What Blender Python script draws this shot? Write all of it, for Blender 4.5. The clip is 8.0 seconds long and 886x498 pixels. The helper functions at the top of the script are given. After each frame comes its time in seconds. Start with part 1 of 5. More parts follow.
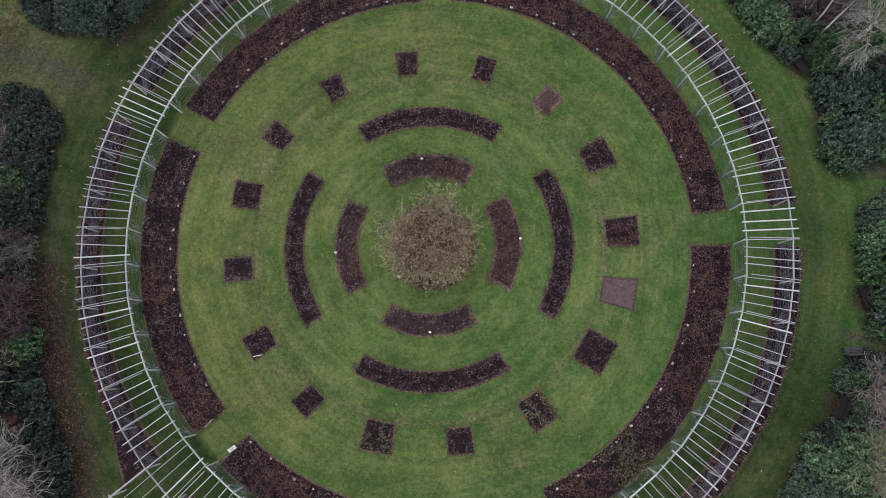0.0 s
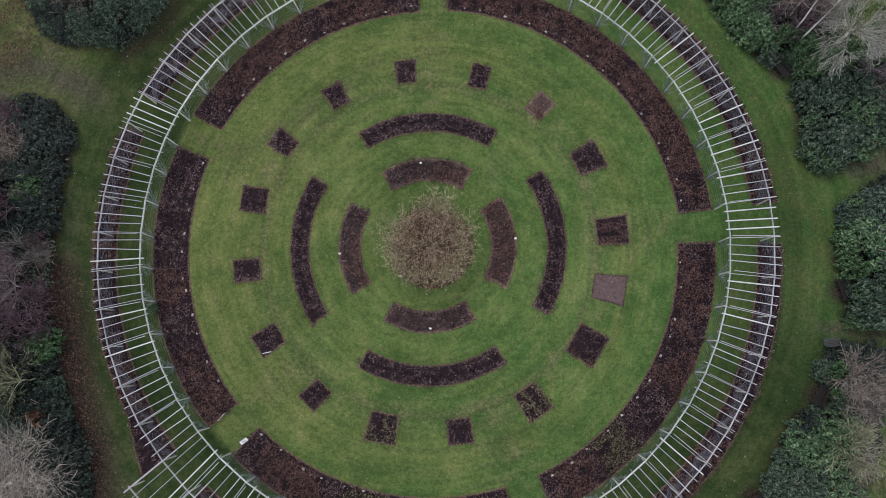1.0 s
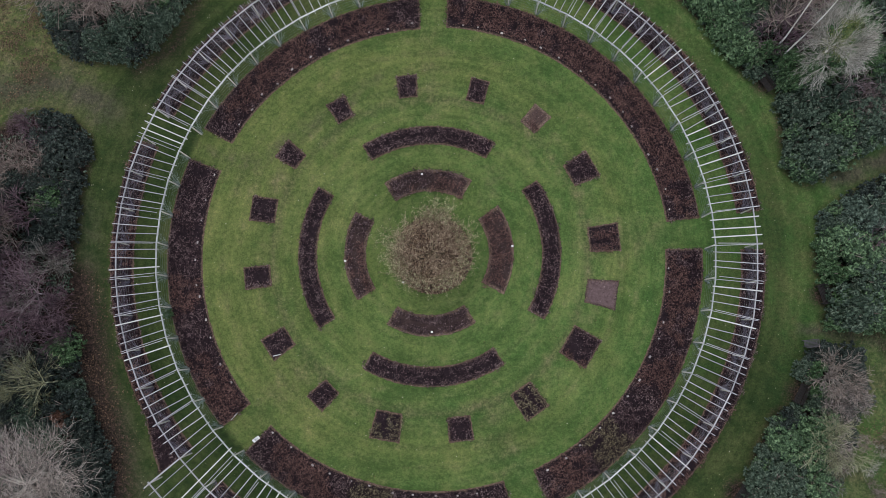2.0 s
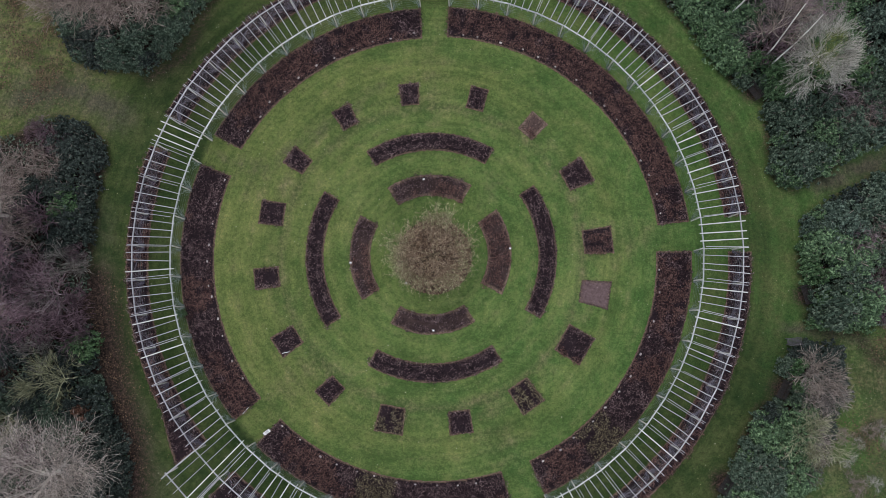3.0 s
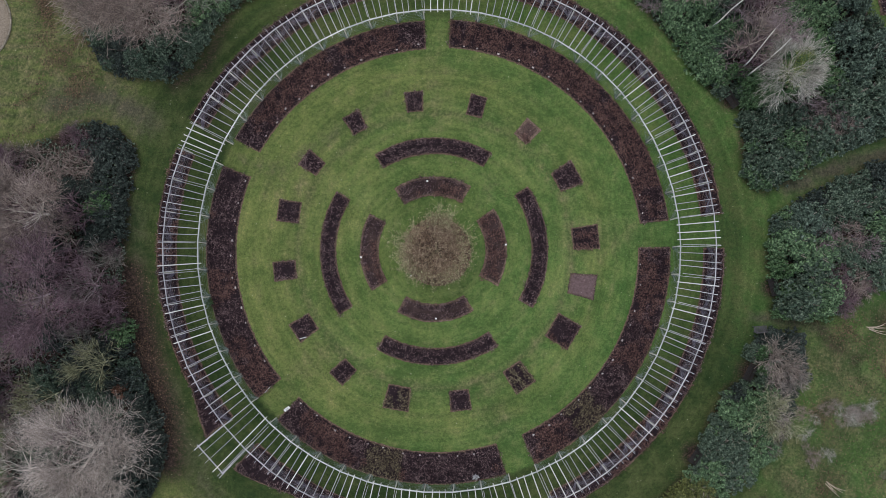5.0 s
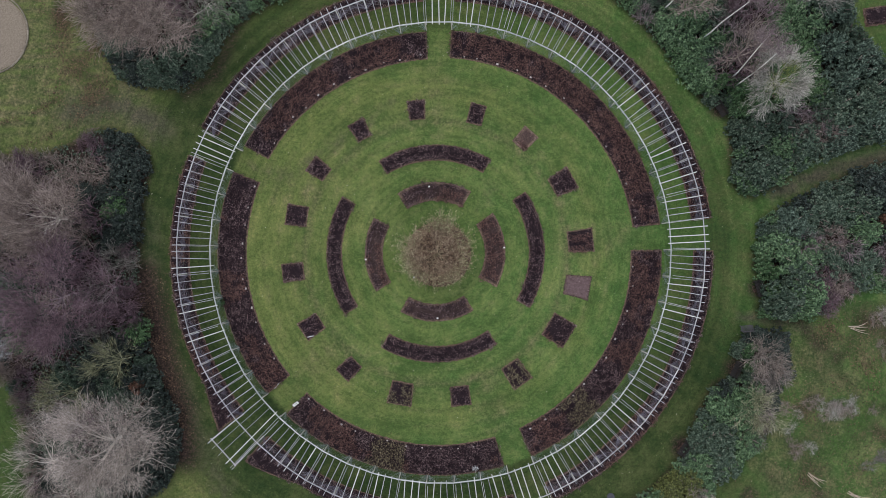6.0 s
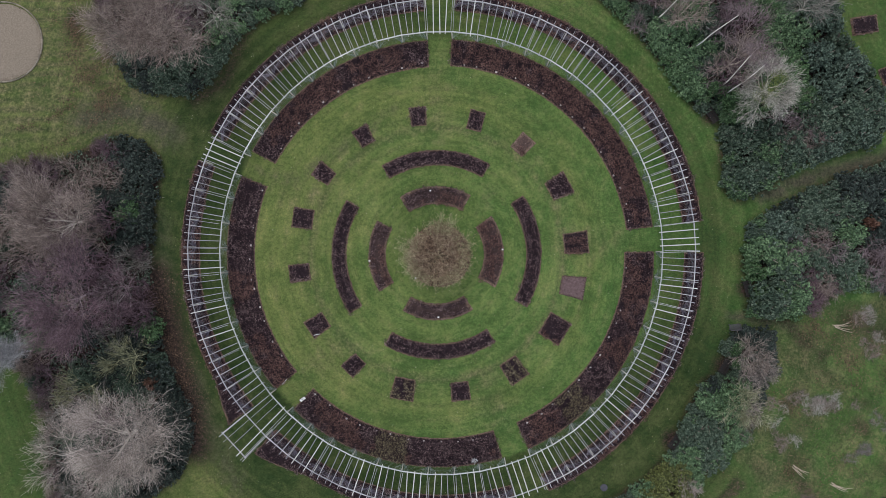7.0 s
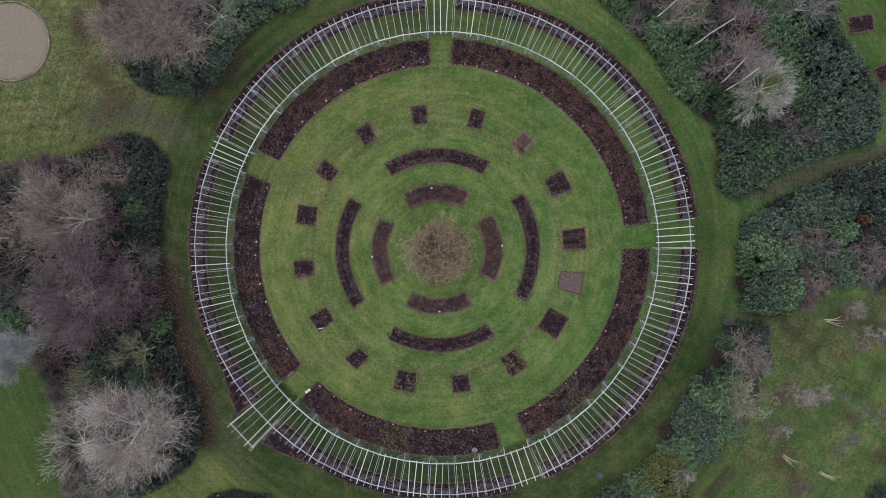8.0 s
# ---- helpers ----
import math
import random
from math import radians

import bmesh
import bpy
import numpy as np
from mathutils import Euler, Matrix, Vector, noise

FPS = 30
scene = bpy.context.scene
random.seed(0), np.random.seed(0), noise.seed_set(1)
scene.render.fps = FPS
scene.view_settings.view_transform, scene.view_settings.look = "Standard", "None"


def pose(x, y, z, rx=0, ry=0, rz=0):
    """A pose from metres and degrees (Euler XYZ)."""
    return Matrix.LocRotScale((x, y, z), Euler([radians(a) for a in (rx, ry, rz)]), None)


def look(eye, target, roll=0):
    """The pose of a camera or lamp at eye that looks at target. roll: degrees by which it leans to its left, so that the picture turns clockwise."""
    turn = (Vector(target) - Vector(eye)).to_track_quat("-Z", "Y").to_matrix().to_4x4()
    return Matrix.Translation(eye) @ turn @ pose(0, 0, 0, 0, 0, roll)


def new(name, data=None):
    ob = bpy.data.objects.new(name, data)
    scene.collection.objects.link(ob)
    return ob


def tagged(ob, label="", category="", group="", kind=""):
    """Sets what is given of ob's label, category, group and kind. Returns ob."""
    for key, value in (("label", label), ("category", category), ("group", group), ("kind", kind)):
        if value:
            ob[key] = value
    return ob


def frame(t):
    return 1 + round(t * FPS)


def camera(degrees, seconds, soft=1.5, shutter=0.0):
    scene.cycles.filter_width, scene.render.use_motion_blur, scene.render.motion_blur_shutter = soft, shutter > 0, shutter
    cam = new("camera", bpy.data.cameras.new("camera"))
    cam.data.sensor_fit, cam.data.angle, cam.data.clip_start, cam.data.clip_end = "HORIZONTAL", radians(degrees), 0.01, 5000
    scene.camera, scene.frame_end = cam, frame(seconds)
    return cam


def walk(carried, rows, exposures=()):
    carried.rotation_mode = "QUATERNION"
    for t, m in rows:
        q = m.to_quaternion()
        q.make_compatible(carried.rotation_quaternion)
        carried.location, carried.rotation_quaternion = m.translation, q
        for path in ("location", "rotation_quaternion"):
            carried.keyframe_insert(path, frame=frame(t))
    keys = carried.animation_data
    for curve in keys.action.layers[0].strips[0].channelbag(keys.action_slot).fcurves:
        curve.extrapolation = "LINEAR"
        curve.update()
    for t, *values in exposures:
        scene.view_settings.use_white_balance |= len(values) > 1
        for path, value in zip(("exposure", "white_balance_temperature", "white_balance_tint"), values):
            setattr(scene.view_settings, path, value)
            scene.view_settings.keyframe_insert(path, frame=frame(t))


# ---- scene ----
cam = camera(64.11, 8.0, 0.9)
ROWS = [
    (0, 2.276, -7.501, 50.227, 8.207, 1.452, 0.097),
    (0.5, 2.292, -7.429, 51.474, 7.887, 1.408, -0.235),
    (1, 2.288, -7.141, 52.807, 7.423, 1.386, -0.513),
    (1.5, 2.268, -6.690, 54.298, 7.039, 1.355, -0.755),
    (3, 2.149, -4.789, 58.495, 5.150, 1.227, -0.766),
    (3.5, 2.101, -4.077, 59.975, 4.176, 1.154, -0.714),
    (4, 2.056, -3.361, 61.608, 3.232, 1.105, -0.678),
    (4.5, 2.018, -2.650, 63.136, 2.427, 1.081, -0.659),
    (6, 1.977, -0.530, 67.583, 0.739, 1.103, -0.657),
    (6.5, 2.000, 0.214, 69.058, 0.111, 1.120, -0.664),
    (7, 2.049, 1.016, 70.270, -0.412, 1.160, -0.658),
    (7.5, 2.126, 1.910, 71.261, -1.015, 1.251, -0.678),
    (8, 2.235, 2.939, 71.836, -2.255, 1.345, -0.687),
]
walk(cam, [(t, pose(x, y, z, rx, ry, rz)) for t, x, y, z, rx, ry, rz in ROWS], [(0.0, 0.36), (3.0, 0.39), (8.0, 0.45)])

# ---- light ----
world = bpy.data.worlds.new("overcast_sky")
scene.world = world
world.use_nodes = True
wn = world.node_tree
wn.nodes.clear()
sky = wn.nodes.new("ShaderNodeTexSky")
sky.sky_type = 'NISHITA'
sky.sun_disc = False
sky.sun_elevation = radians(38)
sky.sun_rotation = radians(150)
hs = wn.nodes.new("ShaderNodeHueSaturation")
hs.inputs["Saturation"].default_value = 0.55
bg = wn.nodes.new("ShaderNodeBackground")
bg.inputs["Strength"].default_value = 0.15
wo = wn.nodes.new("ShaderNodeOutputWorld")
wn.links.new(sky.outputs[0], hs.inputs["Color"])
wn.links.new(hs.outputs[0], bg.inputs["Color"])
wn.links.new(bg.outputs[0], wo.inputs["Surface"])
sun_data = bpy.data.lights.new("sun", 'SUN')
sun_data.energy = 1.3
sun_data.angle = radians(40)
sun_data.color = (1.0, 0.96, 0.95)
sun = new("sun", sun_data)
sun.matrix_world = look((-20, 34, 50), (0, 0, 0))

# ---- materials ----


def material(name, low, high, scale=6.0, fine=60.0, rough=0.85, bump=0.4, island=0.0, ramp=None, metal=0.0, space="Object", thing=0.0, margin=None):
    """A surface that runs between colours by coarse and fine noise, with relief."""
    m = bpy.data.materials.new(name)
    m.use_nodes = True
    nt = m.node_tree
    nd, ln = nt.nodes, nt.links
    b = nd["Principled BSDF"]
    b.inputs["Roughness"].default_value = rough
    b.inputs["Metallic"].default_value = metal
    b.inputs["Specular IOR Level"].default_value = 0.25
    tc = nd.new("ShaderNodeTexCoord")
    n1 = nd.new("ShaderNodeTexNoise")
    n1.inputs["Scale"].default_value = scale
    n1.inputs["Detail"].default_value = 4
    n2 = nd.new("ShaderNodeTexNoise")
    n2.inputs["Scale"].default_value = fine
    n2.inputs["Detail"].default_value = 3
    ln.new(tc.outputs[space], n1.inputs["Vector"])
    ln.new(tc.outputs[space], n2.inputs["Vector"])
    mx = nd.new("ShaderNodeMix")
    mx.inputs["Factor"].default_value = 0.45
    ln.new(n1.outputs["Fac"], mx.inputs["A"])
    ln.new(n2.outputs["Fac"], mx.inputs["B"])
    fac = mx.outputs["Result"]
    if island:
        ge = nd.new("ShaderNodeNewGeometry")
        m2 = nd.new("ShaderNodeMix")
        m2.inputs["Factor"].default_value = island
        ln.new(fac, m2.inputs["A"])
        ln.new(ge.outputs["Random Per Island"], m2.inputs["B"])
        fac = m2.outputs["Result"]
    if thing:
        oi = nd.new("ShaderNodeObjectInfo")
        m3 = nd.new("ShaderNodeMix")
        m3.inputs["Factor"].default_value = thing
        ln.new(fac, m3.inputs["A"])
        ln.new(oi.outputs["Random"], m3.inputs["B"])
        fac = m3.outputs["Result"]
    cr = nd.new("ShaderNodeValToRGB")
    stops = ramp or [(0.3, low), (0.7, high)]
    while len(cr.color_ramp.elements) < len(stops):
        cr.color_ramp.elements.new(0.5)
    for e, (p, c) in zip(cr.color_ramp.elements, stops):
        e.position, e.color = p, (*c, 1)
    ln.new(fac, cr.inputs["Fac"])
    colour = cr.outputs["Color"]
    if margin:
        # dry crumbled earth along the edge, by the sheet's own 'margin' attribute
        at = nd.new("ShaderNodeAttribute")
        at.attribute_name = "margin"
        ad = nd.new("ShaderNodeMath")
        ad.operation = 'MULTIPLY_ADD'
        ad.inputs[1].default_value = 1.3
        ad.inputs[2].default_value = -0.65
        ln.new(n1.outputs["Fac"], ad.inputs[0])
        sm = nd.new("ShaderNodeMath")
        sm.operation = 'ADD'
        ln.new(at.outputs["Fac"], sm.inputs[0])
        ln.new(ad.outputs[0], sm.inputs[1])
        mr = nd.new("ShaderNodeMapRange")
        mr.inputs["From Min"].default_value = 0.2
        mr.inputs["From Max"].default_value = 0.7
        ln.new(sm.outputs[0], mr.inputs["Value"])
        dry = nd.new("ShaderNodeValToRGB")
        dry.color_ramp.elements[0].position, dry.color_ramp.elements[0].color = 0.35, (*(0.5 * c for c in margin), 1)
        dry.color_ramp.elements[1].position, dry.color_ramp.elements[1].color = 0.65, (*(1.5 * c for c in margin), 1)
        ln.new(n2.outputs["Fac"], dry.inputs["Fac"])
        mc = nd.new("ShaderNodeMix")
        mc.data_type = 'RGBA'
        ln.new(mr.outputs[0], mc.inputs["Factor"])
        ln.new(colour, mc.inputs["A"])
        ln.new(dry.outputs["Color"], mc.inputs["B"])
        colour = mc.outputs["Result"]
    ln.new(colour, b.inputs["Base Color"])
    if bump:
        bp = nd.new("ShaderNodeBump")
        bp.inputs["Strength"].default_value = bump
        bp.inputs["Distance"].default_value = 0.02
        ln.new(n2.outputs["Fac"], bp.inputs["Height"])
        ln.new(bp.outputs["Normal"], b.inputs["Normal"])
    return m


def ground_material():
    """Turf that mixes lush, dry, muddy, leaf-strewn and dark, painted-shade patches by the sheet's own 'cover'
    attribute.
    """
    m = bpy.data.materials.new("turf")
    m.use_nodes = True
    nt = m.node_tree
    nd, ln = nt.nodes, nt.links
    b = nd["Principled BSDF"]
    b.inputs["Roughness"].default_value = 0.95
    b.inputs["Specular IOR Level"].default_value = 0.1
    tc = nd.new("ShaderNodeTexCoord")

    def noise_at(scale, detail=4, rough=0.6):
        n = nd.new("ShaderNodeTexNoise")
        n.inputs["Scale"].default_value = scale
        n.inputs["Detail"].default_value = detail
        n.inputs["Roughness"].default_value = rough
        ln.new(tc.outputs["Object"], n.inputs["Vector"])
        return n.outputs["Fac"]

    def ramp(fac, stops):
        c = nd.new("ShaderNodeValToRGB")
        while len(c.color_ramp.elements) < len(stops):
            c.color_ramp.elements.new(0.5)
        for e, (p, col) in zip(c.color_ramp.elements, stops):
            e.position, e.color = p, (*col, 1)
        ln.new(fac, c.inputs["Fac"])
        return c.outputs["Color"]

    def mix(fac, a, c, kind='MIX'):
        x = nd.new("ShaderNodeMix")
        x.data_type = 'RGBA'
        x.blend_type = kind
        if isinstance(fac, float):
            x.inputs["Factor"].default_value = fac
        else:
            ln.new(fac, x.inputs["Factor"])
        ln.new(a, x.inputs["A"])
        ln.new(c, x.inputs["B"])
        return x.outputs["Result"]

    def maths(kind, a, c):
        x = nd.new("ShaderNodeMath")
        x.operation = kind
        for i, v in enumerate((a, c)):
            if isinstance(v, float):
                x.inputs[i].default_value = v
            else:
                ln.new(v, x.inputs[i])
        return x.outputs[0]

    def sharpen(chan, by, width=0.35):
        """A patch with a ragged border: the cover value pushed by noise."""
        s = maths('ADD', chan, maths('MULTIPLY', maths('SUBTRACT', by, 0.5), 1.1))
        r = nd.new("ShaderNodeMapRange")
        r.interpolation_type = 'SMOOTHSTEP'
        r.inputs["From Min"].default_value = 0.5 - width
        r.inputs["From Max"].default_value = 0.5 + width
        ln.new(s, r.inputs["Value"])
        return maths('MULTIPLY', r.outputs[0], maths('MINIMUM', maths('MULTIPLY', chan, 4.0), 1.0))

    at = nd.new("ShaderNodeAttribute")
    at.attribute_name = "cover"
    sp = nd.new("ShaderNodeSeparateColor")
    ln.new(at.outputs["Color"], sp.inputs["Color"])
    big, mid, fine, tiny = noise_at(0.12), noise_at(0.7, 6, 0.7), noise_at(3.4, 6, 0.8), noise_at(10.0, 4, 0.8)
    mottle = maths('ADD', maths('MULTIPLY', mid, 0.55), maths('MULTIPLY', big, 0.45))
    lush = ramp(mottle, [(0.39, LUSH[0]), (0.5, LUSH[1]), (0.61, LUSH[2])])
    rich = ramp(mottle, [(0.39, RICH[0]), (0.5, RICH[1]), (0.61, RICH[2])])
    vigour_shade = nd.new("ShaderNodeAttribute")
    vigour_shade.attribute_name = "vigour_shade"
    lush = mix(ramp(maths('ADD', maths('MULTIPLY', noise_at(0.33, 5, 0.65), 0.5), maths('MULTIPLY', vigour_shade.outputs["Fac"], 0.5)), [(0.32, (0, 0, 0)), (0.64, (1, 1, 1))]), lush, rich)
    dry = ramp(maths('ADD', maths('MULTIPLY', mid, 0.5), maths('MULTIPLY', fine, 0.5)), [(0.38, (0.05, 0.076, 0.027)), (0.45, DRY[0]), (0.52, DRY[1]), (0.62, DRY[2])])
    mud = ramp(fine, [(0.3, MUD[0]), (0.7, MUD[1])])
    litter = ramp(maths('ADD', maths('MULTIPLY', fine, 0.5), maths('MULTIPLY', tiny, 0.5)), [(0.42, LITTER[0]), (0.5, LITTER[1]), (0.6, LITTER[2])])
    col = mix(sharpen(sp.outputs[0], mid, 0.5), lush, dry)
    # dark turf, which also carries shade painted into the colour
    dark_turf_shade = ramp(mottle, [(0.4, DARK_TURF_SHADE[0]), (0.5, DARK_TURF_SHADE[1]), (0.6, DARK_TURF_SHADE[2])])
    col = mix(sharpen(at.outputs["Alpha"], mid, 0.5), col, dark_turf_shade)
    col = mix(sharpen(sp.outputs[1], mid, 0.4), col, mud)
    col = mix(sharpen(sp.outputs[2], fine, 0.3), col, litter)
    grain = ramp(maths('ADD', maths('MULTIPLY', fine, 0.5), maths('MULTIPLY', tiny, 0.5)), [(0.4, (0.5, 0.53, 0.5)), (0.5, (1, 1, 1)), (0.6, (1.65, 1.55, 1.45))])
    col = mix(0.8, col, grain, 'MULTIPLY')
    # mowing streaks that run round the garden
    px = nd.new("ShaderNodeSeparateXYZ")
    ln.new(tc.outputs["Object"], px.inputs[0])
    rad = maths('SQRT', maths('ADD', maths('MULTIPLY', px.outputs[0], px.outputs[0]), maths('MULTIPLY', px.outputs[1], px.outputs[1])), 0.0)
    cb = nd.new("ShaderNodeCombineXYZ")
    ln.new(maths('MULTIPLY', rad, 1.9), cb.inputs[0])
    ln.new(maths('MULTIPLY', maths('ARCTAN2', px.outputs[1], px.outputs[0]), 2.0), cb.inputs[1])
    mow = nd.new("ShaderNodeTexNoise")
    mow.inputs["Scale"].default_value = 1.0
    mow.inputs["Detail"].default_value = 5
    mow.inputs["Roughness"].default_value = 0.65
    ln.new(cb.outputs[0], mow.inputs["Vector"])
    col = mix(0.6, col, ramp(mow.outputs["Fac"], [(0.36, (0.72, 0.77, 0.74)), (0.5, (1, 1, 1)), (0.64, (1.3, 1.21, 1.25))]), 'MULTIPLY')
    ln.new(col, b.inputs["Base Color"])
    bp = nd.new("ShaderNodeBump")
    bp.inputs["Strength"].default_value = 0.6
    bp.inputs["Distance"].default_value = 0.05
    ln.new(maths('ADD', maths('MULTIPLY', fine, 0.6), maths('MULTIPLY', tiny, 0.4)), bp.inputs["Height"])
    ln.new(bp.outputs["Normal"], b.inputs["Normal"])
    return m


RICH = [(0.045, 0.099, 0.026), (0.075, 0.139, 0.038), (0.116, 0.178, 0.053)]
LUSH = [(0.077, 0.113, 0.033), (0.119, 0.152, 0.046), (0.172, 0.19, 0.065)]
DRY = [(0.062, 0.072, 0.034), (0.108, 0.11, 0.052), (0.175, 0.152, 0.088)]
# deep green for dark turf and for shade painted on the lawn
DARK_TURF_SHADE = [(0.024, 0.045, 0.015), (0.04, 0.061, 0.02), (0.068, 0.085, 0.031)]
MUD = [(0.058, 0.056, 0.036), (0.1, 0.096, 0.064)]
LITTER = [(0.011, 0.009, 0.008), (0.036, 0.025, 0.021), (0.085, 0.057, 0.046)]
M_TURF = ground_material()
M_SOIL = material("bed_soil", (0.006, 0.003, 0.005), (0.036, 0.021, 0.025), 3.0, 9.0, 0.95, 1.0, margin=(0.14, 0.092, 0.068))
M_SOIL_BROWN = material("brown_soil", (0.02, 0.012, 0.012), (0.085, 0.053, 0.048), 1.2, 9.0, 0.95, 1.0, margin=(0.17, 0.115, 0.085))
M_SOIL_UMBER = material("umber_soil", (0.034, 0.021, 0.018), (0.13, 0.084, 0.071), 0.9, 9.0, 0.95, 1.0, margin=(0.18, 0.124, 0.092))
M_SOIL_BARE = material("bare_soil", (0.07, 0.044, 0.046), (0.185, 0.126, 0.122), 5.0, 9.0, 0.95, 0.7, margin=(0.085, 0.06, 0.05))
M_CANE = material("rose_canes", None, None, 0.7, 3.2, 0.8, 0.0, 0.32,
                  [(0.36, (0.008, 0.004, 0.006)), (0.47, (0.05, 0.026, 0.032)), (0.56, (0.125, 0.074, 0.079)), (0.65, (0.34, 0.25, 0.244))])
M_CANE_BROWN = material("dead_flower_stems", None, None, 0.7, 3.2, 0.85, 0.0, 0.34,
                        [(0.3, (0.018, 0.009, 0.009)), (0.48, (0.128, 0.064, 0.056)), (0.7, (0.32, 0.196, 0.165))])
M_CANE_GREEN = material("leafy_stems", None, None, 0.5, 4.0, 0.85, 0.0, 0.55,
                        [(0.3, (0.02, 0.013, 0.011)), (0.5, (0.085, 0.062, 0.041)), (0.62, (0.26, 0.215, 0.13)), (0.78, (0.42, 0.37, 0.235))])
M_CHIP = material("mulch_chips", None, None, 0.6, 8.0, 0.9, 0.0, 0.75,
                  [(0.25, (0.01, 0.006, 0.008)), (0.5, (0.03, 0.018, 0.021)), (0.66, (0.085, 0.056, 0.056)), (0.82, (0.34, 0.26, 0.25))])
M_SPECK = material("pale_leaf_specks", None, None, 0.6, 8.0, 0.9, 0.0, 0.8, [(0.3, (0.12, 0.09, 0.04)), (0.6, (0.2, 0.19, 0.08)), (0.9, (0.5, 0.48, 0.36))])
M_LEAFMULCH = material("fallen_leaves", None, None, 0.6, 8.0, 0.9, 0.0, 0.7,
                       [(0.2, (0.05, 0.032, 0.021)), (0.5, (0.16, 0.1, 0.066)), (0.75, (0.28, 0.19, 0.125)), (0.92, (0.42, 0.34, 0.2))])
M_DRIFT = material("drifted_leaves", None, None, 0.6, 8.0, 0.9, 0.0, 0.7, [(0.2, (0.035, 0.021, 0.015)), (0.5, (0.1, 0.06, 0.04)), (0.85, (0.24, 0.165, 0.1))])
M_TUSSOCK = material("tussock_blades", None, None, 0.6, 5.0, 0.9, 0.0, 0.6, [(0.2, (0.03, 0.05, 0.017)), (0.5, (0.072, 0.1, 0.036)), (0.85, (0.17, 0.18, 0.09))])
M_WOOD_BEAM = material("bleached_beam_timber", (0.4, 0.42, 0.425), (0.72, 0.73, 0.725), 1.2, 50.0, 0.7, 0.3, thing=0.4)
M_WOOD = material("weathered_timber", (0.35, 0.345, 0.37), (0.67, 0.655, 0.685), 2.5, 50.0, 0.75, 0.3, thing=0.35)
M_WOOD_NEW = material("newer_timber", (0.54, 0.53, 0.52), (0.72, 0.71, 0.69), 2.5, 50.0, 0.7, 0.3, thing=0.3)
M_WOOD_POST = material("post_timber", (0.42, 0.405, 0.365), (0.62, 0.6, 0.545), 2.5, 40.0, 0.8, 0.3, thing=0.3)
M_WIRE = material("galvanised_wire", (0.15, 0.2, 0.17), (0.28, 0.34, 0.31), 5.0, 40.0, 0.45, 0.0, metal=0.3)
M_CLIMB = material("climber_canes", None, None, 1.0, 6.0, 0.8, 0.0, 0.6,
                   [(0.2, (0.08, 0.1, 0.092)), (0.5, (0.24, 0.3, 0.28)), (0.8, (0.48, 0.56, 0.53))])
M_CLIMB_DARK = material("violet_grey_canes", None, None, 1.0, 6.0, 0.8, 0.0, 0.6,
                        [(0.2, (0.065, 0.055, 0.075)), (0.5, (0.19, 0.168, 0.225)), (0.8, (0.42, 0.385, 0.48))])
# bench colour lowered to hold the shade of the overhanging hedge
M_BENCH = material("bench_timber", (0.01, 0.009, 0.009), (0.04, 0.035, 0.033), 3.0, 40.0, 0.8, 0.4)
M_BENCH_PALE = material("silvered_bench_timber", (0.04, 0.038, 0.04), (0.12, 0.116, 0.118), 3.0, 40.0, 0.8, 0.4)
M_METAL = material("dark_iron", (0.02, 0.02, 0.022), (0.05, 0.05, 0.052), 5.0, 60.0, 0.5, 0.2, metal=0.6)
M_LID = material("worn_lid_iron", (0.05, 0.05, 0.06), (0.11, 0.11, 0.125), 5.0, 50.0, 0.7, 0.4, metal=0.2)
M_SILVER_LEAF = material("silvery_leaves", (0.35, 0.36, 0.36), (0.68, 0.68, 0.7), 4.0, 30.0, 0.7, 0.0, island=0.5)
M_WHITE = material("white_enamel", (0.8, 0.8, 0.78), (0.86, 0.86, 0.84), 8.0, 60.0, 0.4, 0.0)
M_PLAQUE = material("weathered_plaque", (0.3, 0.26, 0.25), (0.55, 0.5, 0.48), 6.0, 60.0, 0.7, 0.2, thing=0.5)
M_SAND = material("pale_gravel", (0.125, 0.1, 0.076), (0.345, 0.285, 0.217), 8.0, 13.0, 0.95, 0.8)
M_EDGING = material("stone_edging", (0.15, 0.13, 0.1), (0.32, 0.28, 0.22), 3.0, 40.0, 0.9, 0.5, thing=0.4)
M_LOG = material("cut_wood", (0.38, 0.3, 0.22), (0.6, 0.5, 0.4), 4.0, 40.0, 0.85, 0.3, island=0.4)
M_BIRCH = material("birch_bark", (0.6, 0.575, 0.55), (0.86, 0.84, 0.81), 3.0, 20.0, 0.7, 0.3)


def foliage_material(name, dark, mid, light):
    return material(name, None, None, 0.8, 7.0, 0.55, 0.0, 0.55, [(0.2, tuple(0.45 * c for c in dark)), (0.5, tuple(0.85 * c for c in mid)), (0.8, tuple(1.08 * c for c in light))])


